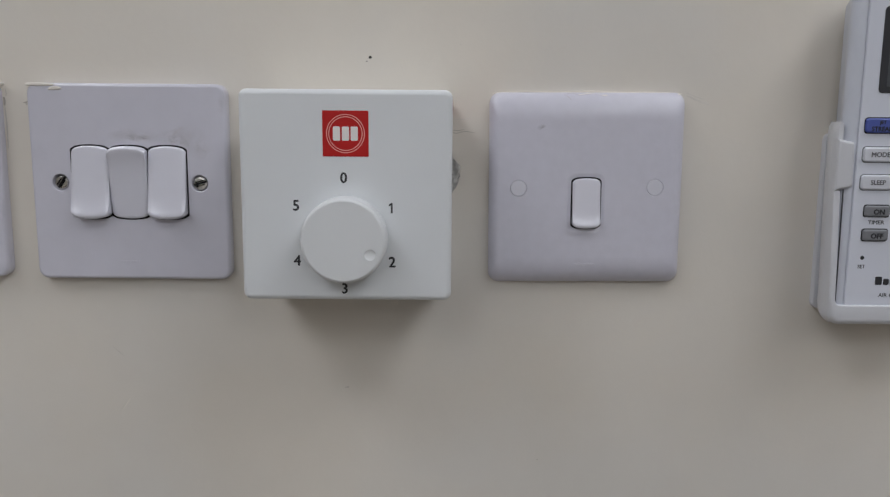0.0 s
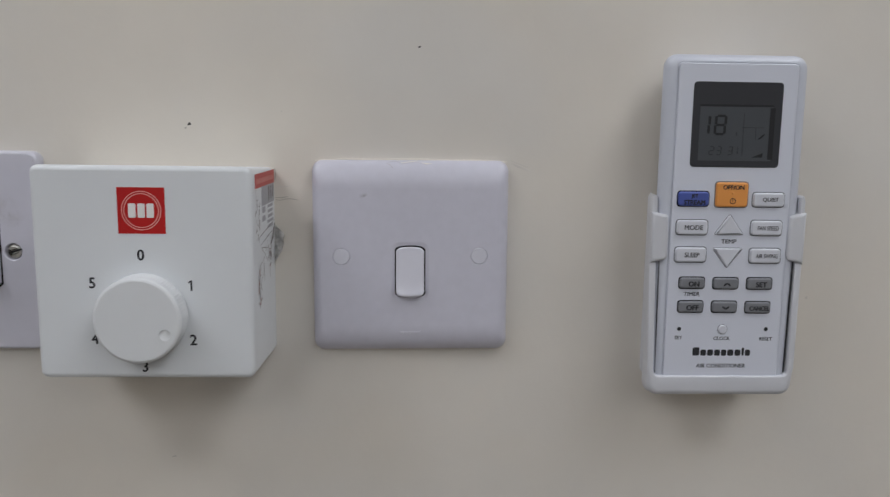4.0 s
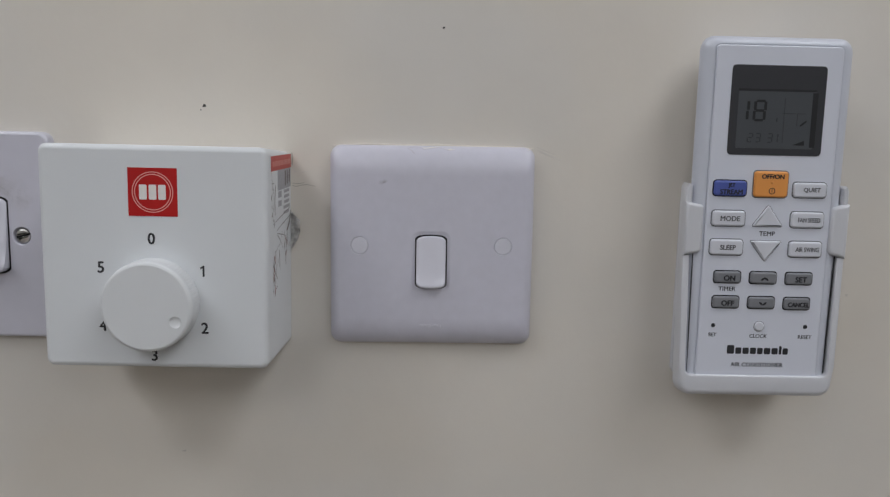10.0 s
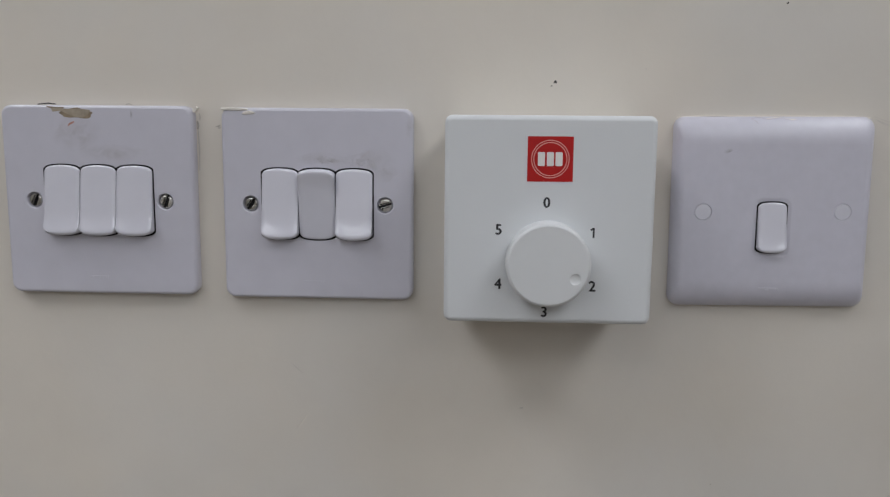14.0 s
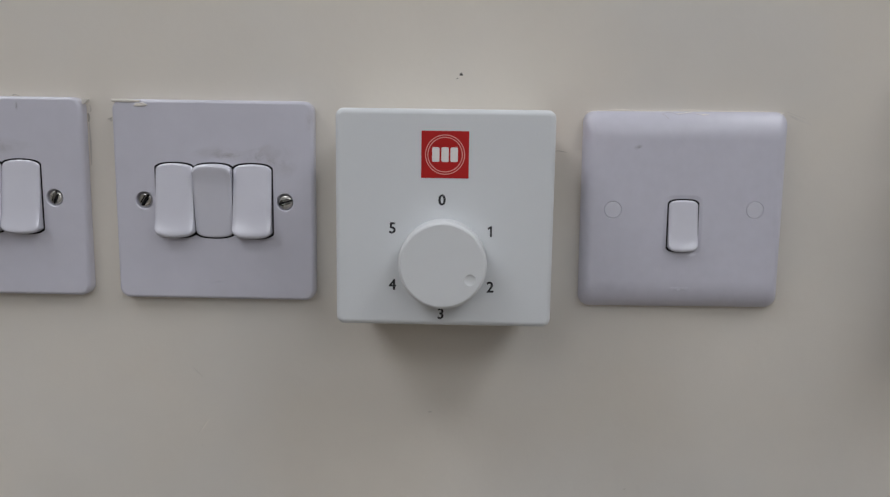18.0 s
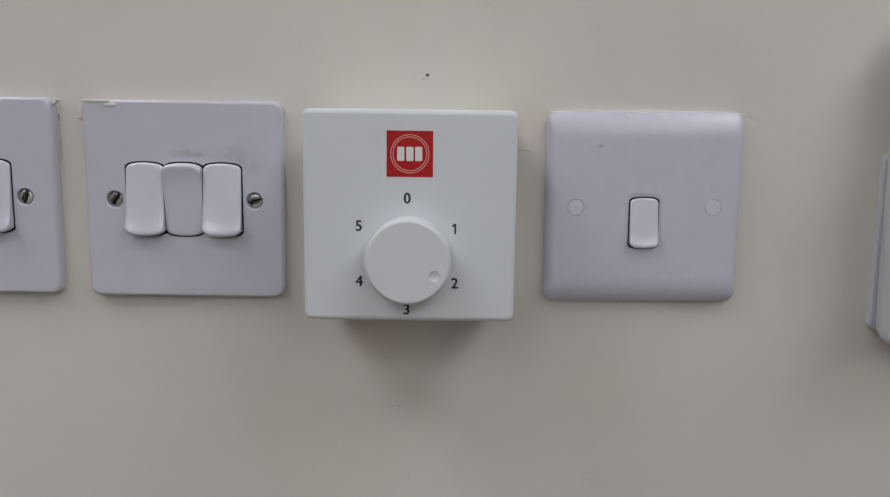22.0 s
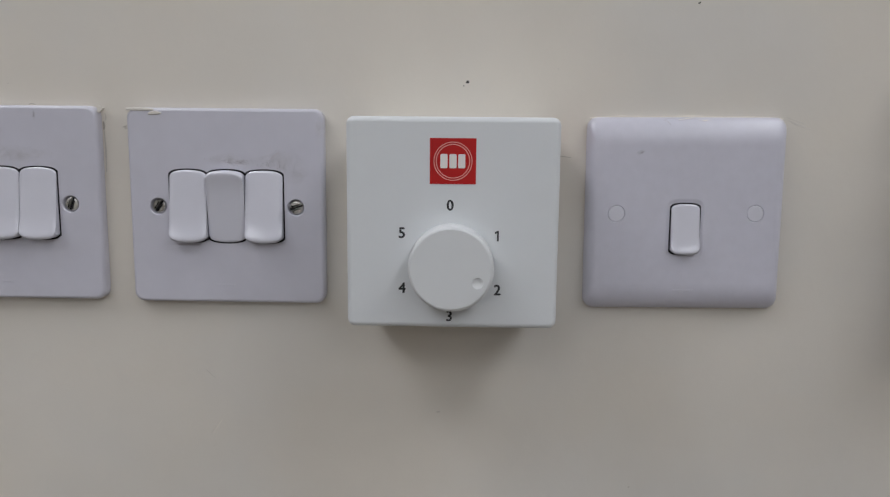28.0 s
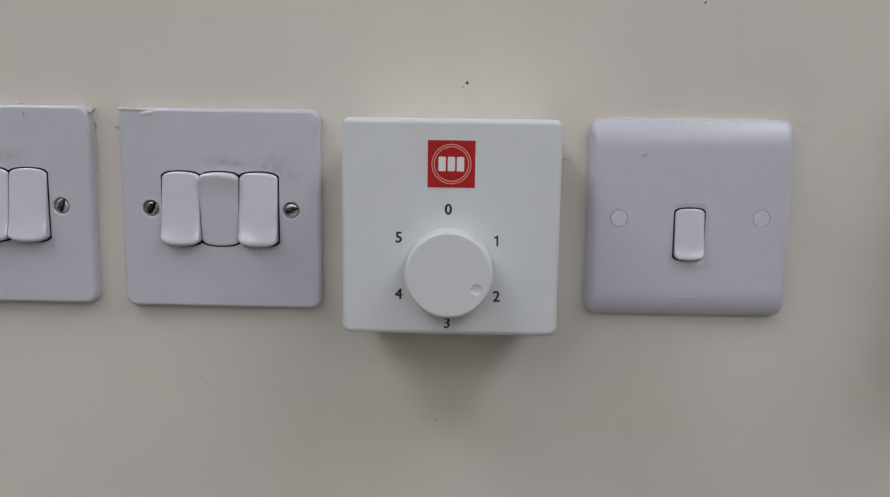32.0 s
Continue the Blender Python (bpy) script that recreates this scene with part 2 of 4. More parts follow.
def smudge_mat(name, base, alpha, grain, low=0.3, high=0.7):
    """A film that lets the plastic show through: thickest in the middle, broken up by a grain."""
    m = mat(name, base, 0.5, vary=0.1, scale=300)
    nt = m.node_tree
    tex, ramp, fade = nt.nodes.new("ShaderNodeTexNoise"), nt.nodes.new("ShaderNodeMapRange"), nt.nodes.new("ShaderNodeMapRange")
    centre, far, both = nt.nodes.new("ShaderNodeVectorMath"), nt.nodes.new("ShaderNodeVectorMath"), nt.nodes.new("ShaderNodeMath")
    tex.inputs["Scale"].default_value, tex.inputs["Detail"].default_value, tex.inputs["Distortion"].default_value = grain, 4, 0.8
    ramp.inputs["From Min"].default_value, ramp.inputs["From Max"].default_value = low, high
    ramp.inputs["To Min"].default_value, ramp.inputs["To Max"].default_value = 0.0, alpha
    fade.inputs["From Min"].default_value, fade.inputs["From Max"].default_value = 0.1, 0.95
    fade.inputs["To Min"].default_value, fade.inputs["To Max"].default_value = 1.0, 0.0
    centre.operation, far.operation, both.operation = "MULTIPLY_ADD", "LENGTH", "MULTIPLY"
    centre.inputs[1].default_value, centre.inputs[2].default_value = (2, 0, 2), (-1, 0, -1)
    coords = nt.nodes["Texture Coordinate"]
    nt.links.new(coords.outputs["Object"], tex.inputs["Vector"])
    nt.links.new(tex.outputs["Fac"], ramp.inputs["Value"])
    nt.links.new(coords.outputs["Generated"], centre.inputs[0])
    nt.links.new(centre.outputs[0], far.inputs[0])
    nt.links.new(far.outputs["Value"], fade.inputs["Value"])
    nt.links.new(ramp.outputs[0], both.inputs[0])
    nt.links.new(fade.outputs[0], both.inputs[1])
    nt.links.new(both.outputs[0], nt.nodes["Principled BSDF"].inputs["Alpha"])
    return m


SMUDGE = smudge_mat("brown_smudge", (0.30, 0.22, 0.16), 0.50, 420, 0.40, 0.85)
SMEAR = smudge_mat("faint_broad_smear", (0.42, 0.36, 0.29), 0.24, 190, 0.32, 0.72)
GREY_SMUDGE = smudge_mat("grey_smudge", (0.22, 0.20, 0.22), 0.45, 500, 0.3, 0.7)

GLOW = bpy.data.materials.new("lamp_diffuser")
GLOW.use_nodes = True
GLOW.node_tree.nodes["Principled BSDF"].inputs["Emission Color"].default_value = (*LAMP_TINT, 1)
GLOW.node_tree.nodes["Principled BSDF"].inputs["Emission Strength"].default_value = 1.5


# ---- mesh helpers; outlines are (x, z) in millimetres, depths are millimetres off the wall ----
def finish(name, bm, material, angle=38):
    bmesh.ops.recalc_face_normals(bm, faces=bm.faces)
    me = bpy.data.meshes.new(name)
    bm.to_mesh(me)
    bm.free()
    me.shade_smooth()
    me.set_sharp_from_angle(angle=radians(angle))
    for p in me.polygons:                   # broad faces that look straight into the room stay flat
        if max(abs(p.normal.y), abs(p.normal.x)) > 0.99999 and p.area > 1e-8:
            p.use_smooth = False
    me.materials.append(material)
    return me


def part(name, bm, material, parent, label="", angle=38):
    ob = new(name, bm if isinstance(bm, bpy.types.Mesh) else finish(name, bm, material, angle))
    ob.parent = parent
    return tagged(ob, label)


def thing(name, x, z, label, category, group="", turn=0.0, kind=""):
    ob = new(name)
    ob.empty_display_size = 0.02
    ob.matrix_basis = pose(x / 1000, WALL, MID + z / 1000, 0, turn, 0)
    return tagged(ob, label, category, group, kind)


def ring_pts(w, h, r, cx=0.0, cz=0.0, k=5):
    """A rounded rectangle, w x h, corner radius r, as 4 (k + 1) points."""
    r = max(0.01, min(r, w / 2 - 0.01, h / 2 - 0.01))
    pts = []
    for sx, sz, a0 in ((1, 1, 0), (-1, 1, 90), (-1, -1, 180), (1, -1, 270)):
        for i in range(k + 1):
            a = radians(a0 + 90 * i / k)
            pts.append((cx + sx * (w / 2 - r) + r * math.cos(a), cz + sz * (h / 2 - r) + r * math.sin(a)))
    return pts


def circle_pts(r, cx=0.0, cz=0.0, n=48):
    return [(cx + r * math.cos(2 * math.pi * i / n), cz + r * math.sin(2 * math.pi * i / n)) for i in range(n)]


def loft(bm, loops, first=False, last=False):
    """Loops are (points, depth) with like counts, joined by quads; first and last: whether that end is closed."""
    rows = []
    for pts, d in loops:
        rows.append([bm.verts.new((x / 1000, -(d[i] if isinstance(d, (list, tuple)) else d) / 1000, z / 1000)) for i, (x, z) in enumerate(pts)])
    n = len(rows[0])
    for a, b in zip(rows, rows[1:]):
        for i in range(n):
            bm.faces.new((a[i], a[(i + 1) % n], b[(i + 1) % n], b[i]))
    if first:
        bm.faces.new(rows[0][::-1])
    if last:
        bm.faces.new(rows[-1])
    return rows


def inset(pts, by):
    """An outline moved inwards (counterclockwise outlines)."""
    out, n = [], len(pts)
    for i in range(n):
        (ax, az), (bx, bz), (cx, cz) = pts[i - 1], pts[i], pts[(i + 1) % n]
        u, v = Vector((bx - ax, bz - az)), Vector((cx - bx, cz - bz))
        if u.length < 1e-6 or v.length < 1e-6:
            out.append((bx, bz))
            continue
        u.normalize(), v.normalize()
        m = Vector((-u.y, u.x)) + Vector((-v.y, v.x))
        m = m.normalized() if m.length > 1e-6 else Vector((-u.y, u.x))
        c = max(0.4, m.dot(Vector((-u.y, u.x))))
        out.append((bx + m.x * by / c, bz + m.y * by / c))
    return out


def slab(bm, pts, d0, d1, r=0.3, steps=3):
    """A prism from depth d0 to d1 with a rounded front edge."""
    loops = [(pts, d0)]
    for i in range(steps + 1):
        a = math.pi / 2 * i / steps
        loops.append((inset(pts, r * (1 - math.cos(a))) if i else pts, d1 - r + r * math.sin(a)))
    loft(bm, loops, True, True)
    return bm


def rr_slab(w, h, rc, d0, d1, r=0.3, cx=0.0, cz=0.0, k=5, steps=3):
    bm = bmesh.new()
    loops = [(ring_pts(w, h, rc, cx, cz, k), d0)]
    for i in range(steps + 1):
        a = math.pi / 2 * i / steps
        q = r * (1 - math.cos(a))
        loops.append((ring_pts(w - 2 * q, h - 2 * q, max(rc - q, 0.05), cx, cz, k), d1 - r + r * math.sin(a)))
    loft(bm, loops, True, True)
    return bm


def disc(r, d0, d1, cx=0.0, cz=0.0, edge=0.15, n=32):
    bm = bmesh.new()
    loft(bm, [(circle_pts(r, cx, cz, n), d0), (circle_pts(r, cx, cz, n), d1 - edge), (circle_pts(r - edge * 0.4, cx, cz, n), d1 - edge * 0.3),
              (circle_pts(r - edge, cx, cz, n), d1)], True, True)
    return bm


def annulus(r1, r0, d0, d1, cx=0.0, cz=0.0, n=64):
    bm = bmesh.new()
    rows = loft(bm, [(circle_pts(r1, cx, cz, n), d0), (circle_pts(r1, cx, cz, n), d1), (circle_pts(r0, cx, cz, n), d1), (circle_pts(r0, cx, cz, n), d0)])
    for i in range(n):
        bm.faces.new((rows[3][i], rows[3][(i + 1) % n], rows[0][(i + 1) % n], rows[0][i]))
    return bm


def box_bm(x0, x1, y0, y1, z0, z1):
    """A plain block in world metres, for the room's shell."""
    bm = bmesh.new()
    bmesh.ops.create_cube(bm, size=1, matrix=Matrix.LocRotScale(((x0 + x1) / 2, (y0 + y1) / 2, (z0 + z1) / 2), None, (x1 - x0, y1 - y0, z1 - z0)))
    return bm


def lettering(text, size, cx, cz, depth, material, parent, bold=0.0, wide=1.0, name="lettering", label=""):
    """Raised print with Blender's own font, centred; size is the height of a capital in millimetres."""
    cu = bpy.data.curves.new(name, "FONT")
    cu.body, cu.align_x, cu.align_y = text, "CENTER", "CENTER"
    cu.size, cu.extrude, cu.resolution_u = 1.0, 0.0, 3
    tmp = bpy.data.objects.new(name, cu)
    flat = bpy.data.meshes.new_from_object(tmp)
    bpy.data.objects.remove(tmp)
    pts, faces = [tuple(v.co) for v in flat.vertices], [tuple(p.vertices) for p in flat.polygons]
    bpy.data.meshes.remove(flat)
    xs, zs = [p[0] for p in pts], [p[1] for p in pts]
    s = size / (max(zs) - min(zs))
    mx, mz = (max(xs) + min(xs)) / 2, (max(zs) + min(zs)) / 2
    verts, polys = [], []
    shifts = [(0, 0)] if not bold else [(-1, 0), (1, 0), (0, 0.7), (0, -0.7)]
    for n, (ox, oz) in enumerate(shifts):          # a heavier face: the strokes laid over one another
        base = len(verts)
        verts += [((cx + ((p[0] - mx) * wide + ox * bold) * s) / 1000, -(depth + 0.012 * n) / 1000, (cz + (p[1] - mz + oz * bold) * s) / 1000) for p in pts]
        polys += [tuple(i + base for i in f) for f in faces]
    me = bpy.data.meshes.new(name)
    me.from_pydata(verts, [], polys)
    me.materials.clear()
    me.materials.append(material)
    ob = new(name, me)
    ob.parent = parent
    return tagged(ob, label)


def blob_pts(w, h, cx, cz, seed, rough=0.35, n=22):
    """An uneven outline."""
    rnd = random.Random(seed)
    ph = [rnd.uniform(0, 6.28) for _ in range(4)]
    pts = []
    for i in range(n):
        a = 2 * math.pi * i / n
        q = 1 + rough * (0.5 * math.sin(2 * a + ph[0]) + 0.35 * math.sin(3 * a + ph[1]) + 0.3 * math.sin(5 * a + ph[2])) + rnd.uniform(-0.1, 0.1) * rough * 2
        pts.append((cx + w / 2 * q * math.cos(a), cz + h / 2 * q * math.sin(a)))
    return pts


def patch(pts, d, thick=0.06):
    bm = bmesh.new()
    loft(bm, [(pts, d), (pts, d + thick * 0.6), (inset(pts, 0.05), d + thick)], True, True)
    return bm


def film(pts, d):
    """A stain: a single skin lying on a face."""
    bm = bmesh.new()
    bm.faces.new([bm.verts.new((x / 1000, -d / 1000, z / 1000)) for x, z in pts])
    return bm


def stroke(points, width, d, thick=0.06):
    """A thin uneven line along points, as one closed strip."""
    left, right = [], []
    n = len(points)
    for i, (x, z) in enumerate(points):
        a, b = points[max(0, i - 1)], points[min(n - 1, i + 1)]
        t = Vector((b[0] - a[0], b[1] - a[1])).normalized()
        w = width / 2 * (0.35 + 0.65 * math.sin(math.pi * (i + 0.5) / n))
        left.append((x - t.y * w, z + t.x * w))
        right.append((x + t.y * w, z - t.x * w))
    return patch(right + left[::-1], d, thick)


# ---- the room's shell ----
def shell(name, label, bm, material, category):
    return tagged(new(name, finish(name, bm, material)), label, category, "", "structure")


T = 0.15
shell("wall_north", "cream painted plaster wall with small scuffs and specks", box_bm(ROOM_X0 - T, ROOM_X1 + T, WALL, WALL + T, 0, ROOM_H), WALL_PAINT, "wall")
# the rest of the shell is unseen, added to close the room
shell("wall_south", "plain wall out of view, added, toned to cut bounce light", box_bm(ROOM_X0 - T, ROOM_X1 + T, ROOM_Y0 - T, ROOM_Y0, 0, ROOM_H), ROOM_PAINT, "wall")
shell("wall_west", "plain wall out of view, added, toned to cut bounce light", box_bm(ROOM_X0 - T, ROOM_X0, ROOM_Y0, WALL, 0, ROOM_H), ROOM_PAINT, "wall")
shell("wall_east", "plain wall out of view, added, toned to cut bounce light", box_bm(ROOM_X1, ROOM_X1 + T, ROOM_Y0, WALL, 0, ROOM_H), ROOM_PAINT, "wall")
shell("floor", "plain floor out of view, added, toned to cut bounce light", box_bm(ROOM_X0 - T, ROOM_X1 + T, ROOM_Y0 - T, WALL + T, -T, 0), FLOOR_TILE, "floor")
shell("ceiling", "plain white painted ceiling", box_bm(ROOM_X0 - T, ROOM_X1 + T, ROOM_Y0 - T, WALL + T, ROOM_H, ROOM_H + T), CEIL_PAINT, "ceiling")


def added_ceiling_light(x, y, l):
    """An added light panel, out of view: white frame and glowing diffuser, with its lamp just below."""
    top = new("added_ceiling_light")
    top.location = (x, y, ROOM_H)
    tagged(top, "flat ceiling light panel, unseen, added to light the wall", "ceiling light", "ceiling lights")
    w = 0.76
    for a0, a1, b0, b1 in ((-w / 2, w / 2, -l / 2, -l / 2 + 0.03), (-w / 2, w / 2, l / 2 - 0.03, l / 2), (-w / 2, -w / 2 + 0.03, -l / 2 + 0.03, l / 2 - 0.03), (w / 2 - 0.03, w / 2, -l / 2 + 0.03, l / 2 - 0.03)):
        part("frame", box_bm(a0, a1, b0, b1, -0.05, 0), CEIL_PAINT, top)
    part("diffuser", box_bm(-w / 2 + 0.03, w / 2 - 0.03, -l / 2 + 0.03, l / 2 - 0.03, -0.04, -0.002), GLOW, top, "glowing white diffuser")
    lamp = bpy.data.lights.new("added_ceiling_lamp", "AREA")
    lamp.shape, lamp.size, lamp.size_y, lamp.energy, lamp.color = "RECTANGLE", w - 0.08, l - 0.08, LAMP_W if y > -1 else LAMP_W * 0.9, LAMP_TINT
    ob = new("added_ceiling_lamp", lamp)
    ob.location = (x, y, ROOM_H - 0.055)


for lx, ly, ll in LAMPS:
    added_ceiling_light(lx, ly, ll)


# ---- switch plates ----
def rocker_bm(w, h, cx, cz, base, low, high, out_low=True, sag=1.1):
    """A rocker key: its face curves from flush (low) to proud (high), with arched ends and rounded sides."""
    bm = bmesh.new()
    nu, nv = 13, 37
    us = [math.sin(math.pi / 2 * (2 * i / (nu - 1) - 1)) for i in range(nu)]
    us = [0.55 * u + 0.45 * (2 * i / (nu - 1) - 1) for i, u in enumerate(us)]
    grid = []
    for j in range(nv):
        s = j / (nv - 1)                                  # 0 at the flush end, 1 at the proud end
        s = 0.5 - 0.5 * math.cos(math.pi * s)
        q = max(0.0, min(1.0, (s - 0.66) / 0.27))            # the face scoops out towards the proud end
        f = low + (high - low) * (0.80 * s + 0.20 * q * q)
        f -= (high - low) * 0.26 * max(0.0, (s - 0.965) / 0.035) ** 1.6 + 0.28 * max(0.0, (0.03 - s) / 0.03) ** 2
        row = []
        for u in us:
            end = h / 2 - sag * u * u - 1.2 * u ** 8
            z = end * (1 - 2 * s) * (1 if out_low else -1)
            e = max(0.0, (abs(u) - 0.86) / 0.14)
            row.append(bm.verts.new(((cx + u * w / 2) / 1000, -(base + f + 0.013 * w * u * u * q * q - 0.5 * e * e) / 1000, (cz + z) / 1000)))
        grid.append(row)
    for a, b in zip(grid, grid[1:]):
        for i in range(nu - 1):
            bm.faces.new((a[i], a[i + 1], b[i + 1], b[i]))
    rim = grid[0] + [r[-1] for r in grid[1:]] + grid[-1][-2::-1] + [r[0] for r in grid[-2:0:-1]]
    deep = [bm.verts.new((v.co.x, -(base - 3.2) / 1000, v.co.z)) for v in rim]
    for i in range(len(rim)):
        bm.faces.new((rim[i], rim[(i + 1) % len(rim)], deep[(i + 1) % len(rim)], deep[i]))
    bm.faces.new(deep)
    return bm


def gap_shade_bm(w, h, cx, cz, d, sag, grow):
    """A dark slab painted as the shade round a rocker key, with the key's arched ends."""
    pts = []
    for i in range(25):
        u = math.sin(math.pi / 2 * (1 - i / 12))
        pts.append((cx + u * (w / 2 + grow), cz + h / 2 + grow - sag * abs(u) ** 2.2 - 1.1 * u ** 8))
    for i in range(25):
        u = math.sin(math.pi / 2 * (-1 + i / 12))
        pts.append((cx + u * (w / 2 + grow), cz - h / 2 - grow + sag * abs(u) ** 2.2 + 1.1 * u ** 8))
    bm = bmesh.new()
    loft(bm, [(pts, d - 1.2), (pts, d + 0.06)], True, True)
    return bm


def rim_edges(bm, row):
    return [bm.edges.get((row[i - 1], row[i])) for i in range(len(row))]


def fill_front(bm, rows):
    """The flat front between an outer rim and the rims of holes in it."""
    bmesh.ops.triangle_fill(bm, use_beauty=True, edges=[e for row in rows for e in rim_edges(bm, row)], normal=(0, -1, 0))


def screw(parent, x, z, depth, turn, r=3.05):
    """A slotted screw head, domed, sunk into its hole."""
    depth -= 1.5
    bm = bmesh.new()
    c, s = math.cos(radians(turn)), math.sin(radians(turn))
    for side in (1, -1):
        pts = []
        for i in range(15):
            a = math.asin(0.32 / r) + (math.pi - 2 * math.asin(0.32 / r)) * i / 14
            px, pz = r * math.cos(a) * side, r * math.sin(a) * side
            pts.append((x + c * px - s * pz, z + s * px + c * pz))
        slab(bm, pts, depth - 0.4, depth + 0.95, 0.9, 5)
    head = part("screw", bm, STEEL, parent, "slotted steel screw")
    strip = [(x + c * a - s * b, z + s * a + c * b) for a, b in ((-r * 0.97, -0.32), (r * 0.97, -0.32), (r * 0.97, 0.32), (-r * 0.97, 0.32))]
    # shade at the bottom of the slot, painted as a dark strip
    part("slot", patch(strip, depth - 0.1, 0.08), GAP_SHADE, head, "dark strip painted as shade in the slot")


def maker_mark(parent, x, z, d):
    """A moulded mark: a short row of faint raised bars that run into one another."""
    bm = bmesh.new()
    for i, (w, h) in enumerate(((1.5, 1.0), (1.5, 0.8), (1.6, 1.5), (1.4, 0.8), (1.5, 0.9), (0.6, 1.2))):
        slab(bm, ring_pts(w, h, 0.24, x - 3.9 + 1.5 * i, z - h / 2, 2), d - 0.1, d + 0.09 + 0.004 * i, 0.08, 2)
    part("maker_mark", bm, PLATE, parent, "faint raised maker's mark")


def flat_plate(size, hole, depth, screws, corner=4.4):
    """A flat square plate with a worn rounded edge, an opening for the keys and sunk screw holes."""
    w, h = size
    bm = bmesh.new()
    hw, hh, hx, hz = hole
    rims = [loft(bm, [(ring_pts(w - g, h - g, corner - g / 3), depth - q) for g, q in ((0, depth), (0, 1.7), (0.3, 0.95), (0.9, 0.4), (1.8, 0.1), (2.8, 0))], True)[-1]]
    rims.append(loft(bm, [(ring_pts(hw + 1.0, hh + 1.0, 1.6, hx, hz), depth), (ring_pts(hw, hh, 1.2, hx, hz), depth - 0.35), (ring_pts(hw, hh, 1.2, hx, hz), 0.6)])[0])
    for sx in screws:
        rims.append(loft(bm, [(circle_pts(r, sx, 0, 36), depth - q) for r, q in ((3.95, 0), (3.75, 0.08), (3.6, 0.3), (3.45, 0.9), (3.4, 2.6))], False, True)[0])
    fill_front(bm, rims)
    return bm


def triple_switch(x, z, states, turns, label, width):
    d = 5.4
    top = thing("light_switch", x, z, label, "light switch", "light switches")
    part("plate", flat_plate((width, 85.0), (48.6, 29.0, 0, 0), d, (-30.15, 30.15)), PLATE, top, "greyish white flat square plate with worn edge")
    for i, low in enumerate(states):
        # dark slab just above the plate stands in for the shaded gap
        part("seam_shade", gap_shade_bm(16.2, 31.4, (i - 1) * 16.55, 0.25, d, 1.1, 0.62), GAP_SHADE, top, "dark slab painted as shade round the key")
        part("rocker", rocker_bm(16.2, 31.4, (i - 1) * 16.55, 0.25, d, 0.75, 4.6, low), ROCKER, top, "glossy white rocker key" if low else "white rocker key tipped the other way")
    for sx, a in zip((-30.15, 30.15), turns):
        screw(top, sx, 0, d, a)
    maker_mark(top, -1.5, -34.2, d)
    return top


middle = triple_switch(-130.0, -0.4, (True, False, True), (55, 17), "greyish white three-key switch with steel screws and smudges", 85.2)
left = triple_switch(-229.0, 0.1, (True, True, True), (65, 72), "greyish white three-key switch with brown stain on top edge", 87.0)


def single_switch(x, z, turn):
    top = thing("light_switch", x, z, "greyish white one-key switch with sloping edges and screw caps", "light switch", "light switches", turn)
    w, h, d = 84.2, 83.0, 7.6
    bm = bmesh.new()
    hw, hh, hx, hz = 11.0, 19.4, -0.2, -5.9
    loops = [(ring_pts(w, h, 4.5), 0), (ring_pts(w, h, 4.5), 1.6)]
    for i in range(1, 13):
        a = math.pi / 2 * i / 12
        qx, qz = 4.2 * (1 - math.cos(a)), 11.5 * (1 - math.cos(a))
        loops.append((ring_pts(w - 2 * qx, h - 2 * qz, max(4.5 - qx * 0.7, 1.2)), 1.6 + (d - 1.6) * math.sin(a)))
    rims = [loft(bm, loops, True)[-1]]
    rims.append(loft(bm, [(ring_pts(hw + 5.2, hh + 6.4, 3.6, hx, hz), d), (ring_pts(hw + 3.8, hh + 5.0, 3.0, hx, hz), d - 0.1), (ring_pts(hw + 2.6, hh + 3.8, 2.4, hx, hz), d - 0.32), (ring_pts(hw, hh, 1.6, hx, hz), d - 0.36), (ring_pts(hw, hh, 1.6, hx, hz), 0.6)])[0])
    caps = ((-29.6, 0.6), (29.4, 0.9))
    for sx, sz in caps:
        rims.append(loft(bm, [(circle_pts(r, sx, sz, 40), d - q) for r, q in ((3.85, 0), (3.7, 0.06), (3.6, 0.2), (3.55, 1.6))], False, True)[0])
    fill_front(bm, rims)
    part("plate", bm, PLATE_WORN, top, "greyish white square plate with sloping edges", 50)
    # shade round the key, painted as a dark slab
    part("seam_shade", gap_shade_bm(12.0, 21.6, hx, hz, d - 0.34, 0.7, 0.6), GAP_SHADE, top, "dark slab painted as shade round the key")
    part("rocker", rocker_bm(12.0, 21.6, hx, hz, d, 0.7, 3.1, True, 0.7), ROCKER, top, "glossy white rocker key")
    for sx, sz in caps:
        part("screw_cap", disc(3.5, d - 1.5, d + 0.02, sx, sz, 0.3, 40), ROCKER, top, "round plastic screw cap")
    maker_mark(top, 0.3, -32.3, d - 0.17)
    return top


single = single_switch(68.2, -1.5, -0.4)


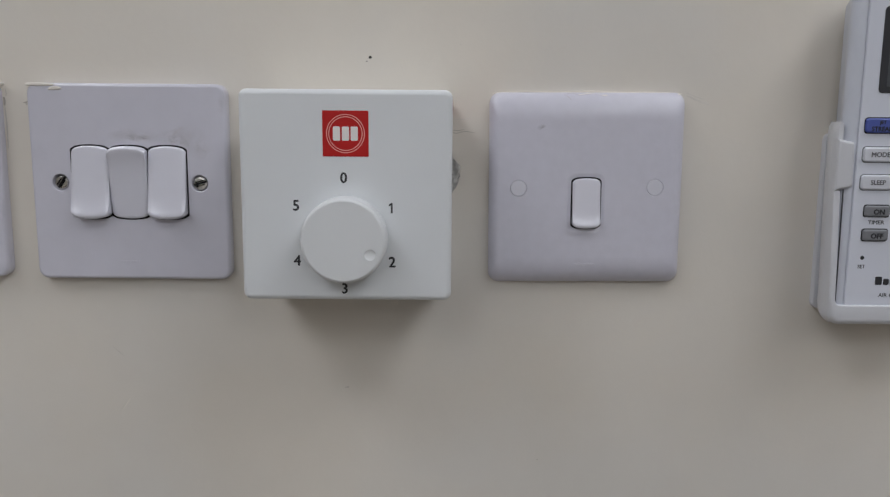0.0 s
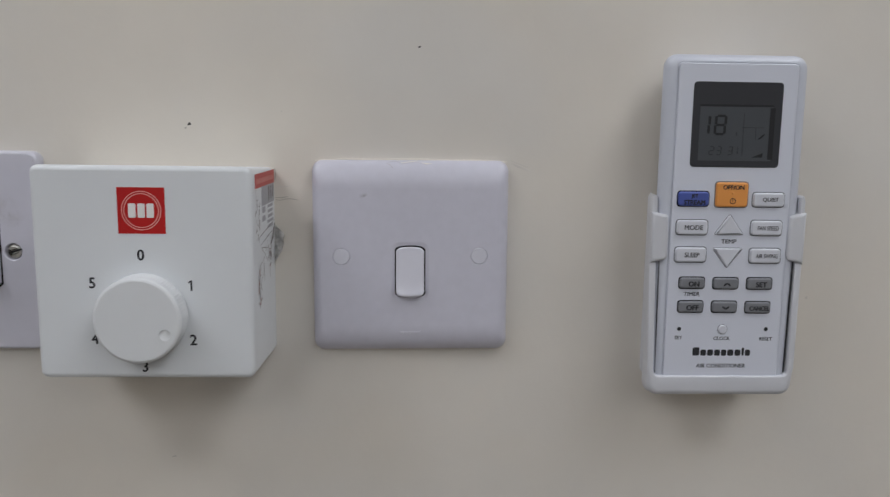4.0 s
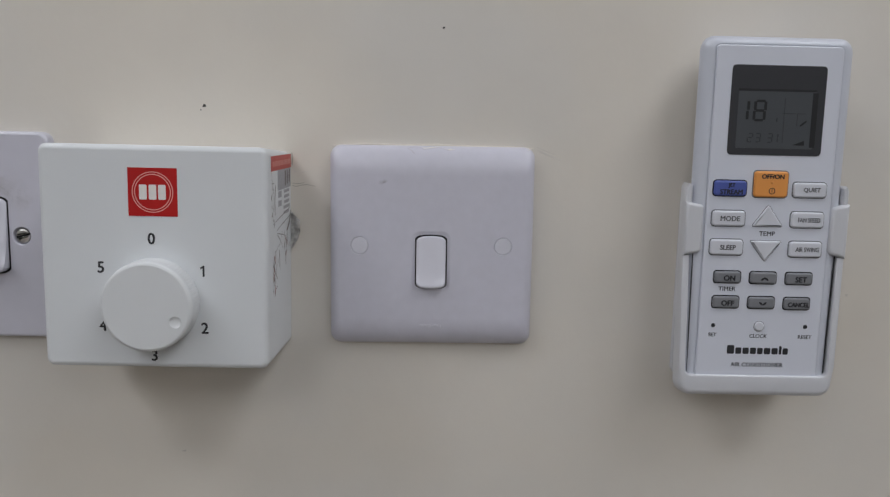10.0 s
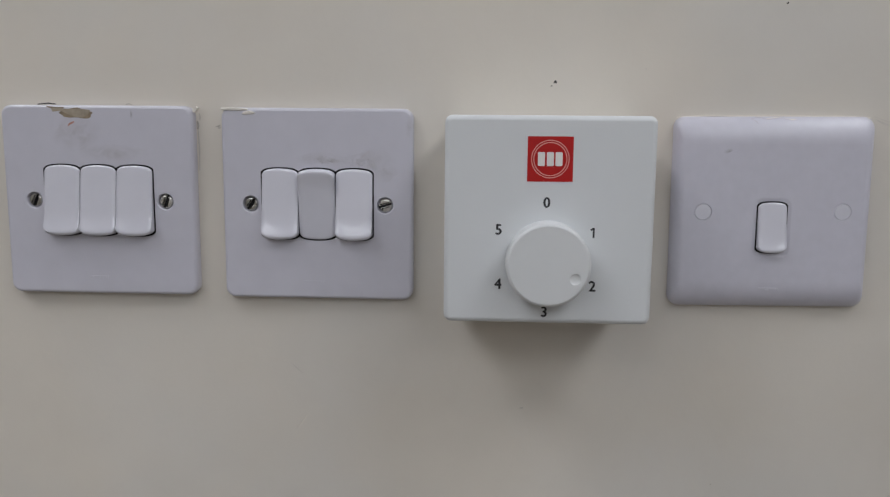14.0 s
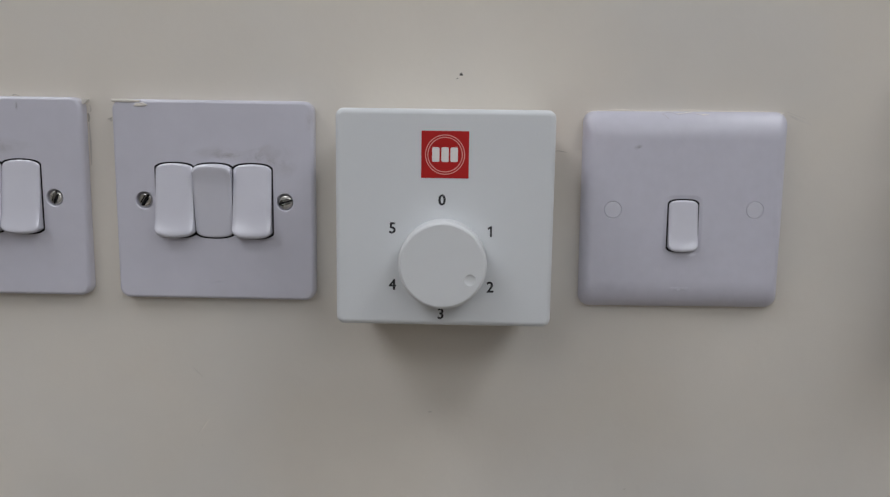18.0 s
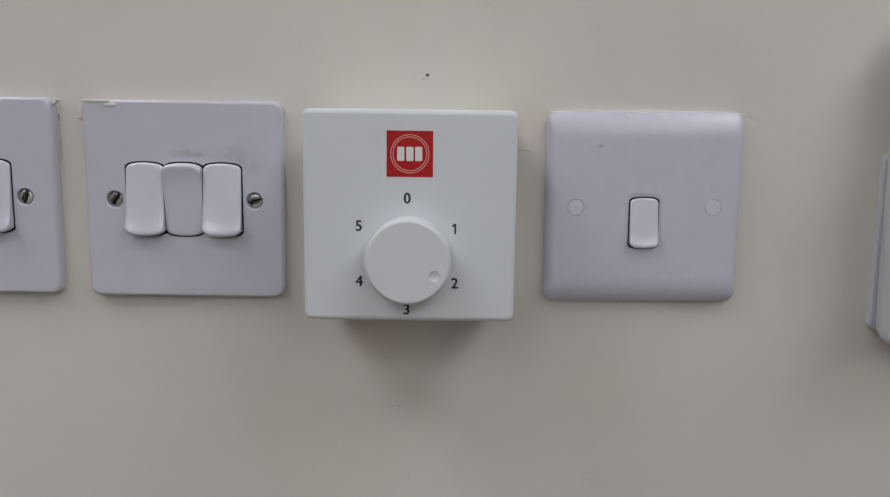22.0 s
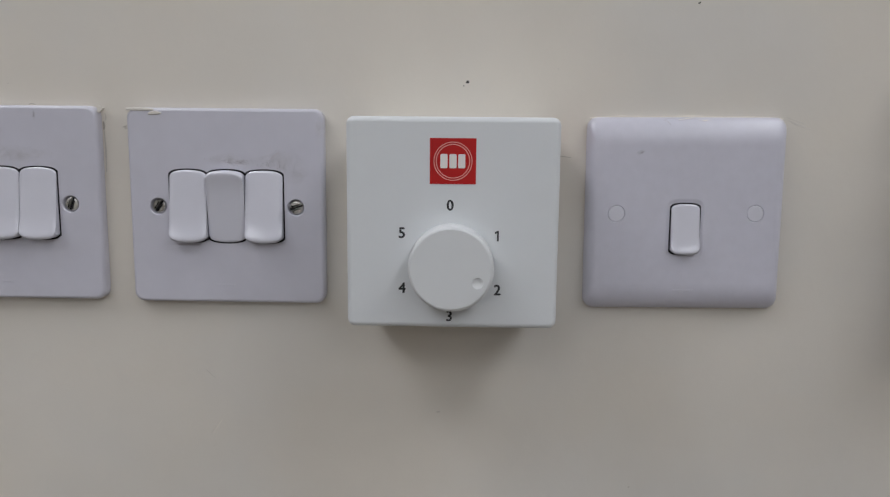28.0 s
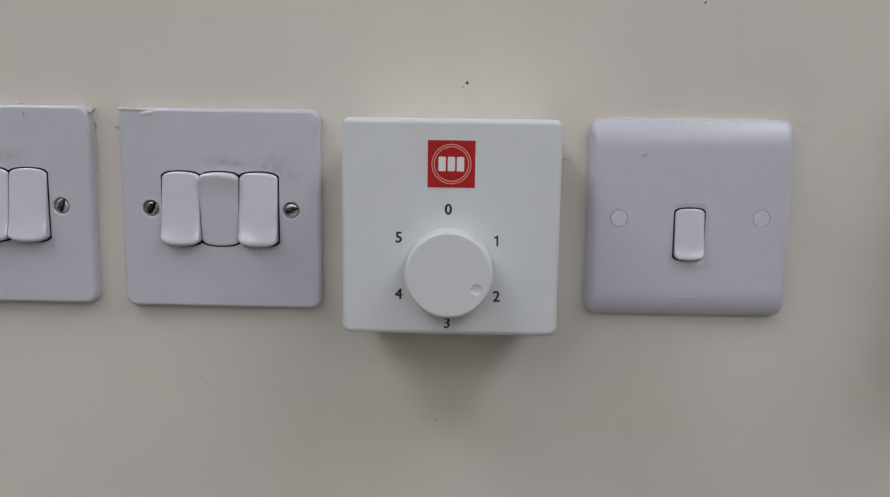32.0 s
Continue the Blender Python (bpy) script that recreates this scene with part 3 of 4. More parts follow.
# ---- fan speed control box ----
def fan_control():
    top = thing("fan_speed_control", -31.0, -1.15, "white box fan control with round knob and red badge", "fan control")
    w, h, D = 80.7, 80.7, 49.0
    bm = bmesh.new()
    loops = []
    R = 2.0                                    # rounded front edge
    for s in (0, 0.02, 0.5, 1.0):
        loops.append((ring_pts(w - 0.2 * (1 - s), h, 3.0, 0, -0.4 - 2.4 * (1 - s)), 0.0 + (D - R) * s))
    for i in range(1, 8):
        a = math.pi / 2 * i / 7
        q = R * (1 - math.cos(a))
        loops.append((ring_pts(w - 2 * q, h - 2 * q, max(3.0 - q, 0.3), 0, -0.4), D - R + R * math.sin(a)))
    loft(bm, loops, True, True)
    part("housing", bm, BOX_WHITE, top, "satin white square plastic housing", 50)
    # red badge with plain marks
    badge = part("badge", rr_slab(17.4, 17.2, 0.15, D - 0.05, D + 0.12, 0.05, 0.0, 23.45), RED_INK, top, "square red badge")
    part("ring", annulus(7.3, 6.98, D + 0.1, D + 0.16, 0.0, 23.45), PINK_INK, badge, "fine white ring")
    part("ring", annulus(6.45, 6.13, D + 0.1, D + 0.16, 0.0, 23.45), PINK_INK, badge, "fine white ring")
    for bx in (-3.4, 0.0, 3.3):
        part("mark", rr_slab(2.7, 5.3, 0.45, D + 0.1, D + 0.18, 0.03, bx, 23.45, 3), WHITE_INK, badge, "plain white block")
    # the scale
    for ch, x, z in (("0", -0.9, 6.85), ("1", 17.1, -4.65), ("2", 17.5, -25.55), ("3", -0.9, -36.05), ("4", -19.1, -25.15), ("5", -19.2, -3.85)):
        if ch == "1":                          # upright stem with a slanting flag
            one = [(x + 0.62, z - 2.0), (x + 0.62, z + 2.0), (x + 0.12, z + 2.0), (x - 1.0, z + 1.3), (x - 0.72, z + 0.72), (x - 0.08, z + 1.12), (x - 0.08, z - 2.0)]
            part("number", slab(bmesh.new(), one, D - 0.02, D + 0.06, 0.02, 1), BLACK_INK, top, "black number 1")
        else:
            lettering(ch, 4.0, x, z, D + 0.05, BLACK_INK, top, 0.028, 0.95, "number", "black number " + ch)
    # knob: ribbed side, flat face with a round dimple
    n = 360
    kx, kz = -0.25, -16.2
    bm = bmesh.new()

    def ribs(r, amp):
        return [(kx + (r + amp * (i % 4 > 1)) * math.cos(2 * math.pi * i / n), kz + (r + amp * (i % 4 > 1)) * math.sin(2 * math.pi * i / n)) for i in range(n)]

    F = D + 9.6
    dx, dz = kx + 10.1, kz - 5.1
    loops = [(ribs(16.2, 0), D + 0.3), (ribs(16.2, 0), D + 1.0), (ribs(15.95, 0.2), D + 1.3), (ribs(15.9, 0.2), F - 2.2), (ribs(16.15, 0), F - 1.9), (ribs(16.0, 0), F - 0.8), (ribs(15.6, 0), F - 0.2), (ribs(14.9, 0), F)]
    for s in (0.35, 0.7):
        r, x, z = 14.9 + (2.3 - 14.9) * s, kx + (dx - kx) * s, kz + (dz - kz) * s
        loops.append((circle_pts(r, x, z, n), F))
    loops += [(circle_pts(2.15, dx, dz, n), F), (circle_pts(1.85, dx, dz, n), F - 0.18), (circle_pts(1.2, dx, dz, n), F - 0.36), (circle_pts(0.5, dx, dz, n), F - 0.45)]
    loft(bm, loops, True, True)
    part("knob", bm, KNOB_WHITE, top, "round white knob with fine ribs and a dimple", 50)
    # label on the side that faces the remote control, worn and torn
    side = w / 2 + 0.06

    def side_patch(name, y0, y1, z0, z1, material, label="", up=0.0):
        b = bmesh.new()
        x = (side + up) / 1000
        c = [b.verts.new((x, -d / 1000, z / 1000)) for d, z in ((y0, z0), (y1, z0), (y1, z1), (y0, z1))]
        e = [b.verts.new((x - 0.00012, v.co.y, v.co.z)) for v in c]
        b.faces.new(c), b.faces.new(e[::-1])
        for i in range(4):
            b.faces.new((c[i], e[i], e[(i + 1) % 4], c[(i + 1) % 4]))
        return part(name, b, material, sheet if name != "side_label" else top, label)

    sheet = None
    sheet = side_patch("side_label", 0.8, 42.4, 12.5, 36.9, LABEL_PAPER, "worn printed paper label with a red heading")
    side_patch("heading", 1.0, 42.2, 31.2, 36.7, RED_LABEL, "red heading band", 0.08)
    rnd = random.Random(5)
    for i in range(12):
        side_patch("print_bar", 3 + 3.1 * i, 5.3 + 3.1 * i, 32.8, 34.7, PINK_LABEL, "", 0.14)
    side_patch("print_bar", 2.0, 29.5, 23.4, 31.2, PALE_INK, "", 0.08)
    for i in range(3):
        side_patch("print_bar", 4.0 + 4.5 * i, 6.0 + 4.5 * i, 25.5 - 0.5 * i, 30.5, STROKE_INK, "", 0.12)
    for i in range(5):
        z = 22.4 - 2.1 * i
        side_patch("print_bar", 4 + rnd.uniform(0, 2), 19 - rnd.uniform(0, 3), z - 0.7, z + 0.5, PALE_INK, "", 0.08)
    for i in range(2):
        side_patch("print_bar", 22.0, 28.5, 20.6 - 3.4 * i, 23.0 - 3.6 * i, PALE_INK, "", 0.08)

    def side_stroke(points, width, material=STROKE_INK):
        flat = stroke([(d, z) for d, z in points], width, 0, 0.05)
        for v in flat.verts:
            v.co = ((side + 0.1) / 1000 - v.co.y, -v.co.x, v.co.z)
        if material is STROKE_INK:             # worn print: the outer skin alone
            outer = max(v.co.x for v in flat.verts)
            bmesh.ops.delete(flat, geom=[f for f in flat.faces if min(v.co.x for v in f.verts) < outer - 1e-6], context="FACES")
        part("print_stroke", flat, material, sheet)

    # torn red and brown flakes of the print
    for d0, d1, za, zb, k, m in ((37.5, 41.5, 29.5, 11.0, 9, STROKE_INK), (33.0, 39.0, -2.0, -15.0, 8, STROKE_INK), (34.0, 38.0, 1.0, -13.0, 4, FLAKE_RED), (9.0, 17.0, 8.0, -6.0, 6, STROKE_INK), (11.0, 15.0, 5.0, -3.0, 3, FLAKE_RED)):
        for i in range(k):
            d, z = rnd.uniform(d0, d1), za + (zb - za) * (i + rnd.random()) / k
            side_stroke([(d, z), (d + rnd.uniform(-1.6, 1.6), z - rnd.uniform(0.5, 1.6)), (d + rnd.uniform(-1.5, 2.2), z - rnd.uniform(1.6, 3.4))], rnd.uniform(0.5, 1.3), m)
    side_stroke([(34.1, 25.9), (35.9, 20.7), (35.3, 14.7)], 1.3)
    side_stroke([(41.6, 30.8), (40.7, 26.6)], 0.5)
    side_stroke([(40.7, 26.6), (36.5, 26.8)], 0.5)
    side_stroke([(40.7, 11.5), (22.0, 13.3), (2.4, 15.2)], 0.5)
    side_stroke([(33.6, 8.5), (19.1, 10.1), (4.8, 11.6)], 0.5)
    side_stroke([(21.4, 13.3), (19.7, 8.2)], 0.4)
    side_stroke([(32.1, 7.4), (17.7, 5.3)], 0.5)
    side_stroke([(32.1, 7.1), (24.9, 3.9), (19.1, -0.2)], 0.5)
    side_stroke([(19.1, 8.2), (26.4, 2.6), (36.5, 0.5)], 0.5)
    side_stroke([(1.8, 13.7), (6.2, 8.8), (11.9, 6.1)], 2.2)
    side_stroke([(10.5, 5.3), (9.9, 2.6), (13.4, -0.2)], 1.1)
    side_stroke([(13.4, 4.3), (10.5, 1.2)], 0.9)
    side_stroke([(6.2, 1.2), (6.2, -3.0)], 0.9)
    side_stroke([(35.0, 0.8), (34.1, -3.0), (37.9, -4.3)], 1.2)
    side_stroke([(37.9, -4.3), (32.1, -10.0)], 0.9)
    side_stroke([(32.1, -4.3), (38.7, -10.3)], 0.9)
    side_stroke([(27.7, 0.5), (26.4, -6.5)], 1.1)
    side_stroke([(25.5, -0.2), (30.7, -3.0), (25.5, -7.8)], 0.5)
    return top


control = fan_control()


# ---- air conditioner remote control in its wall holder ----
def remote_control():
    cx, cz = 198.1, 18.0
    top = thing("remote_control", cx, cz, "white air conditioner remote with dark display in wall holder", "remote control")

    def at(x, z):
        return x - cx, z - cz

    # body: rounded shell with a flat raised face panel
    bm = bmesh.new()
    z1, z0 = 84.4 - cz, -53.5 - cz
    h, mz, w = z1 - z0, (z1 + z0) / 2, 58.4
    F = 27.2
    loops = []
    for half, dz, r, d in ((21.0, 8.0, 4.0, 4.0), (23.5, 5.0, 4.5, 6.0), (24.6, 3.0, 5.0, 11.0), (26.6, 1.4, 5.2, 17.0), (28.5, 0.4, 5.4, 20.5), (29.2, 0.0, 5.4, 22.5),
                           (28.9, 0.2, 5.2, 23.8), (28.1, 0.9, 4.6, 24.9), (26.9, 1.8, 4.0, 25.8), (25.2, 2.9, 3.2, 26.5)):
        loops.append((ring_pts(2 * half, h - 2 * dz, r, 0, mz), d))
    loops += [(ring_pts(48.9, h - 6.5, 1.9, 0, mz), 26.45), (ring_pts(48.6, h - 6.8, 1.8, 0, mz), 26.2)]
    loft(bm, loops, True, True)
    part("body", bm, REMOTE_WHITE, top, "white plastic body with rounded edges", 45)
    bm = bmesh.new()
    slab(bm, ring_pts(48.3, h - 7.1, 1.6, 0, mz), 26.0, F, 0.45, 3)
    part("face_panel", bm, FACE_WHITE, top, "smooth white face panel")
    # display
    x, z = at(198.3, 56.7)
    lcd = part("display", rr_slab(36.2, 33.8, 1.6, F - 0.3, F + 0.25, 0.15, x, z), SCREEN, top, "dark glass display reading 18")
    x, z = at(198.0, 53.2)
    part("crystal", rr_slab(29.6, 21.6, 0.3, F + 0.2, F + 0.28, 0.03, x, z), SCREEN_IN, lcd, "grey liquid crystal field")
    # shadow inside the display's top and right edges, painted as dark bars
    x, z = at(198.0, 64.3)
    part("shade_bar", rr_slab(29.8, 0.9, 0.1, F + 0.2, F + 0.32, 0.03, x, z), SEGMENT_AND_SHADE, lcd)
    x, z = at(212.6, 53.3)
    part("shade_bar", rr_slab(2.1, 20.6, 0.1, F + 0.2, F + 0.32, 0.03, x, z), SEGMENT_AND_SHADE, lcd)

    def segments(x0, z0, on, sz, width, material, name="segment"):
        """Seven bars a digit: a b c d e f g."""
        ht = sz / 2
        spots = dict(a=(width / 2, sz, 0), b=(width, sz * 0.75, 1), c=(width, sz * 0.25, 1), d=(width / 2, 0, 0), e=(0, sz * 0.25, 1), f=(0, sz * 0.75, 1), g=(width / 2, ht, 0))
        for s in on:
            u, v, up = spots[s]
            q, r = (sz * 0.15, ht * 0.92) if up else (width * 0.86, sz * 0.135)
            skew = 0.08 * v
            x, z = at(x0 + u + skew, z0 + v)
            part(name, rr_slab(q, r, 0.2, F + 0.24, F + 0.34, 0.03, x, z, 2), material, lcd)

    segments(185.4, 53.0, "bc", 7.2, 1.4, SEGMENT_AND_SHADE)
    segments(189.4, 53.0, "abcdefg", 7.2, 3.9, SEGMENT_AND_SHADE)
    for x0, on in ((187.6, "abged"), (190.6, "abgcd"), (195.2, "abgcd"), (197.3, "bc")):
        segments(x0, 44.8, on, 3.2, 1.8, SEGMENT_PALE)
    bm = bmesh.new()
    pts = [at(205.0, 43.8), at(209.6, 43.8), at(209.6, 45.7)]
    slab(bm, pts, F + 0.2, F + 0.34, 0.03, 1)
    part("segment", bm, SEGMENT_AND_SHADE, lcd, "small dark wedge")
    for px, pz, pw, ph in ((204.8, 55.7, 9.0, 0.28), (201.1, 53.0, 0.25, 17.0), (206.2, 53.2, 0.25, 4.6), (198.4, 53.2, 0.5, 1.5)):
        x, z = at(px, pz)
        part("segment", rr_slab(pw, ph, 0.1, F + 0.24, F + 0.33, 0.03, x, z, 2), SEGMENT_PALE, lcd)
    part("segment", stroke([at(207.4, 51.1), at(208.6, 52.0), at(209.8, 53.0)], 0.8, F + 0.26, 0.08), SEGMENT_AND_SHADE, lcd)

    # keys
    def key(x0, za, x1, zb, material, words, ink, size=1.7, rc=1.3, rise=1.1, label="", wide=1.0, bold=0.036):
        w, h = x1 - x0, za - zb
        x, z = at((x0 + x1) / 2, (za + zb) / 2)
        # no gap is cut: a wider dark slab paints the shade round the key
        part("key_gap_shade", rr_slab(w + 0.5, h + 0.5, rc + 0.2, F - 0.3, F + 0.05, 0.02, x, z), GAP_SHADE if material in (GREY_KEY, BLUE_KEY) else KEY_GAP_SHADE, top)
        k = part("key", rr_slab(w - 0.3, h - 0.3, rc, F - 0.3, F + rise, 0.7, x, z, 5, 4), material, top, label)
        for text, ox, oz, s in words:
            lettering(text, s or size, x + ox, z + oz, F + rise + 0.05, ink, k, bold, wide)
        return k

    key(176.0, 30.0, 188.9, 23.9, BLUE_KEY, [("JET", 0.3, 1.05, 1.8), ("STREAM", 0.3, -1.35, 1.8)], BLACK_INK, 1.7, label="blue rubber key", wide=0.95, bold=0.055)
    k = key(191.3, 33.9, 204.8, 23.6, ORANGE_KEY, [("OFF/ON", 0.4, 3.0, 1.7)], BLACK_INK, 1.7, 1.4, label="orange rubber key", wide=1.0, bold=0.045)
    x, z = at(198.4, 26.2)
    part("power_mark", annulus(1.25, 0.95, F + 1.08, F + 1.14, x, z, 28), BLACK_INK, k)
    part("power_mark", rr_slab(0.32, 1.3, 0.1, F + 1.08, F + 1.14, 0.02, x, z + 0.1, 2), BLACK_INK, k)
    x, z = at(198.2, 29.4)
    part("key_bump", disc(0.55, F + 0.9, F + 1.35, x, z, 0.3, 16), ORANGE_KEY, k)
    key(206.8, 29.8, 219.9, 23.8, WHITE_KEY, [("QUIET", 0.6, 0, 1.9)], KEY_INK, label="white rubber key")
    key(176.1, 18.4, 189.1, 12.2, WHITE_KEY, [("MODE", 0.5, 0, 1.9)], KEY_INK, label="white rubber key")
    key(176.1, 7.2, 189.1, 0.9, WHITE_KEY, [("SLEEP", 0.4, 0, 1.9)], KEY_INK, label="white rubber key", wide=0.92)
    key(206.8, 18.4, 219.8, 12.1, WHITE_KEY, [("FAN SPEED", 0.5, 0, 1.75)], KEY_INK, label="white rubber key", wide=0.72, bold=0.022)
    key(207.0, 6.9, 220.0, 0.6, WHITE_KEY, [("AIR SWING", 0.5, 0, 1.75)], KEY_INK, label="white rubber key", wide=0.72, bold=0.022)
    key(178.6, -5.3, 189.2, -10.1, GREY_KEY, [("ON", 0.6, -0.3, 2.05)], BLACK_INK, rc=1.1, label="grey rubber key", bold=0.055)
    key(178.6, -15.2, 189.2, -20.1, GREY_KEY, [("OFF", 0.6, -0.3, 2.05)], BLACK_INK, rc=1.1, label="grey rubber key", bold=0.055)
    key(206.8, -5.4, 217.4, -10.3, GREY_KEY, [("SET", 0.6, -0.3, 2.05)], BLACK_INK, rc=1.1, label="grey rubber key", bold=0.055)
    key(206.8, -15.4, 217.3, -20.3, GREY_KEY, [("CANCEL", 0.5, -0.3, 1.8)], BLACK_INK, rc=1.1, label="grey rubber key", wide=0.85, bold=0.055)
    for za, sgn in ((-5.4, 1), (-15.3, -1)):
        k = key(192.7, za, 203.3, za - 4.8, GREY_KEY, [], BLACK_INK, rc=1.1, label="grey rubber key with an arrow")
        x, z = at(198.4, za - 2.7)
        part("arrow", stroke([(x - 1.4, z - 0.6 * sgn), (x - 0.7, z - 0.05 * sgn), (x, z + 0.5 * sgn)], 0.85, F + 1.08), BLACK_INK, k)
        part("arrow", stroke([(x, z + 0.5 * sgn), (x + 0.7, z - 0.05 * sgn), (x + 1.4, z - 0.6 * sgn)], 0.85, F + 1.08), BLACK_INK, k)
    for pts in ([(204.2, 12.3), (198.0, 21.0), (191.8, 12.3)], [(191.5, 6.9), (198.0, -1.6), (204.4, 6.9)]):
        if sum((b[0] - a[0]) * (b[1] + a[1]) for a, b in zip(pts, pts[1:] + pts[:1])) > 0:
            pts = pts[::-1]
        rounded = []
        for i in range(3):
            p, a, b = Vector(pts[i]), Vector(pts[i - 1]), Vector(pts[(i + 1) % 3])
            u, v = p + (a - p).normalized() * 1.1, p + (b - p).normalized() * 1.1
            for s in (0, 0.33, 0.67, 1):
                q = u * (1 - s) ** 2 + p * 2 * s * (1 - s) + v * s * s
                rounded.append(at(q.x, q.y))
        bm = bmesh.new()
        # slightly larger grey slab painted as shade round the triangle
        slab(bm, inset(rounded, -0.12), F - 0.3, F + 0.05, 0.02, 1)
        part("key_gap_shade", bm, KEY_GAP_SHADE, top)
        bm = bmesh.new()
        slab(bm, inset(rounded, 0.12), F - 0.3, F + 0.75, 0.6, 5)
        part("key", bm, WHITE_KEY, top, "white triangular rubber key")
    # clock key, pin holes and printed words
    x, z = at(198.0, -27.3)
    part("key_gap_shade", disc(2.15, F - 0.2, F + 0.06, x, z, 0.02, 28), KEY_GAP_SHADE, top)
    part("key", disc(1.95, F - 0.2, F + 0.8, x, z, 0.5, 28), WHITE_KEY, top, "small round white key")
    # pin holes are not cut; black discs paint their shade
    for px in (179.8, 216.4):
        x, z = at(px, -27.2)
        part("pin_hole_shade", disc(0.85, F - 0.2, F + 0.05, x, z, 0.02, 20), BLACK_INK, top, "black disc painted as a pin hole's shade")
    for text, px, pz, s, wd in (("TEMP", 198.3, 9.6, 1.7, 1.05), ("TIMER", 184.2, -12.4, 1.6, 1.05), ("SET", 179.7, -30.9, 1.45, 1.0), ("CLOCK", 198.0, -31.2, 1.45, 1.0), ("RESET", 216.6, -31.3, 1.45, 1.0), ("AIR CONDITIONER", 198.3, -42.9, 1.65, 1.02)):
        lettering(text, s, *at(px, pz), F + 0.03, BLACK_INK, top, 0.022, wd)
    px = 186.0
    for i, (wd, ht) in enumerate(((2.9, 3.5), (2.4, 2.6), (2.5, 2.6), (2.4, 2.6), (2.2, 2.6), (2.6, 2.6), (2.5, 2.6), (1.0, 3.5), (2.1, 2.6))):
        x, z = at(px + wd / 2, -38.6 + ht / 2)
        part("brand_bar", rr_slab(wd, ht, 0.5, F - 0.02, F + 0.05, 0.02, x, z, 3), BLACK_INK, top, "plain black bar" if i == 0 else "")
        px += wd + 0.47
    return top


remote = remote_control()


def wall_holder():
    cx = 198.0
    top = thing("remote_holder", cx, 0, "white plastic wall holder with side clips round the remote control", "holder")
    zt = 28.4
    part("back_plate", rr_slab(52, 78, 3, 0, 3.0, 0.6, 0, -15.5), HOLDER_WHITE, top)
    # bottom tray: loft from a narrow back to the wide front
    bm = bmesh.new()

    ring = []
    for half, zc, d in ((22.0, -52.6, 1.0), (25.0, -53.8, 6.0), (28.4, -55.0, 13.0), (30.4, -55.7, 19.0), (31.0, -55.9, 22.5), (30.7, -55.6, 24.2), (30.0, -55.0, 24.9)):
        pts = [(half, -49.6), (half, zc + 4.5)]
        for i in range(1, 6):
            a = math.pi / 2 * i / 5
            pts.append((half - 4.5 + 4.5 * math.cos(a), zc + 4.5 - 4.5 * math.sin(a)))
        for i in range(0, 6):
            a = math.pi / 2 * i / 5
            pts.append((-half + 4.5 - 4.5 * math.sin(a), zc + 4.5 - 4.5 * math.cos(a)))
        pts += [(-half, -49.6)]
        ring.append((pts[::-1], d))
    loft(bm, ring, True, True)
    part("tray", bm, HOLDER_WHITE, top, "rounded bottom tray")
    # front lip over the foot of the remote control
    half, zc, rr = 30.9, -55.7, 5.2
    arc = [math.pi / 2 * i / 6 for i in range(7)]
    lip = [(31.9, 0.6), (29.0, 0.6), (28.7, -22.0)] + [(26.1 + 2.4 * math.cos(a), -44.8 - 2.4 * math.sin(a)) for a in arc]
    lip += [(-25.9 - 2.4 * math.sin(a), -44.8 - 2.4 * math.cos(a)) for a in arc] + [(-28.6, -22.0), (-29.0, 0.6), (-31.9, 0.6), (-31.5, -22.0), (-31.1, -43.0)]
    lip += [(-half + rr - rr * math.cos(math.pi / 2 * i / 7), zc + rr - rr * math.sin(math.pi / 2 * i / 7)) for i in range(8)]
    lip += [(half - rr + rr * math.sin(math.pi / 2 * i / 7), zc + rr - rr * math.cos(math.pi / 2 * i / 7)) for i in range(8)] + [(31.1, -43.0), (31.5, -22.0)]
    front = [28.3 - 2.0 * max(0.0, min(1.0, (z + 46.0) / 46.0)) for x, z in lip]
    bm = bmesh.new()
    loops = [(lip, 21.0)]
    for i in range(7):                         # fine rounding inside, full rounding along the bottom
        c, q = 1 - math.cos(math.pi / 2 * i / 6), 1 - math.sin(math.pi / 2 * i / 6)
        fine, full = inset(lip, 0.7 * c), inset(lip, 2.6 * c)
        low = [o[1] < -48.5 for o in lip]
        loops.append(([b if k else a for k, a, b in zip(low, fine, full)], [f - (2.6 if k else 0.7) * q for k, f in zip(low, front)]))
    loft(bm, loops, True, True)
    part("front_frame", bm, HOLDER_WHITE, top, "rounded front lip and side rims in one piece")
    for s in (-1, 1):
        # side wall, leaning out from the wall
        bm = bmesh.new()

        def col(x0, x1, z1=zt):
            x0 += 0.4 if s > 0 else 0.0
            return [(s * (x0 - 0.9), -50.0), (s * (x1 - 1.3), -50.0), (s * (x1 - 0.2), 0.0), (s * x1, z1 - 2.0), (s * (x0 + x1) / 2, z1), (s * x0, z1 - 0.8), (s * x0, 0.0)]

        loops = [(col(21.0, 23.0, 24.0), 1.0), (col(25.0, 27.0, 26.5), 7.0), (col(28.2, 30.2), 14.0), (col(29.2, 31.6), 19.0), (col(29.0, 32.2), 23.8), (col(29.2, 31.9), 25.2), (col(29.7, 31.4), 25.8)]
        loft(bm, loops, True, True)
        part("side_wall", bm, HOLDER_WHITE, top)
        # dark strip paints the gap's shade, placed to show from the camera's side
        k = 0.9 if s > 0 else 0.0
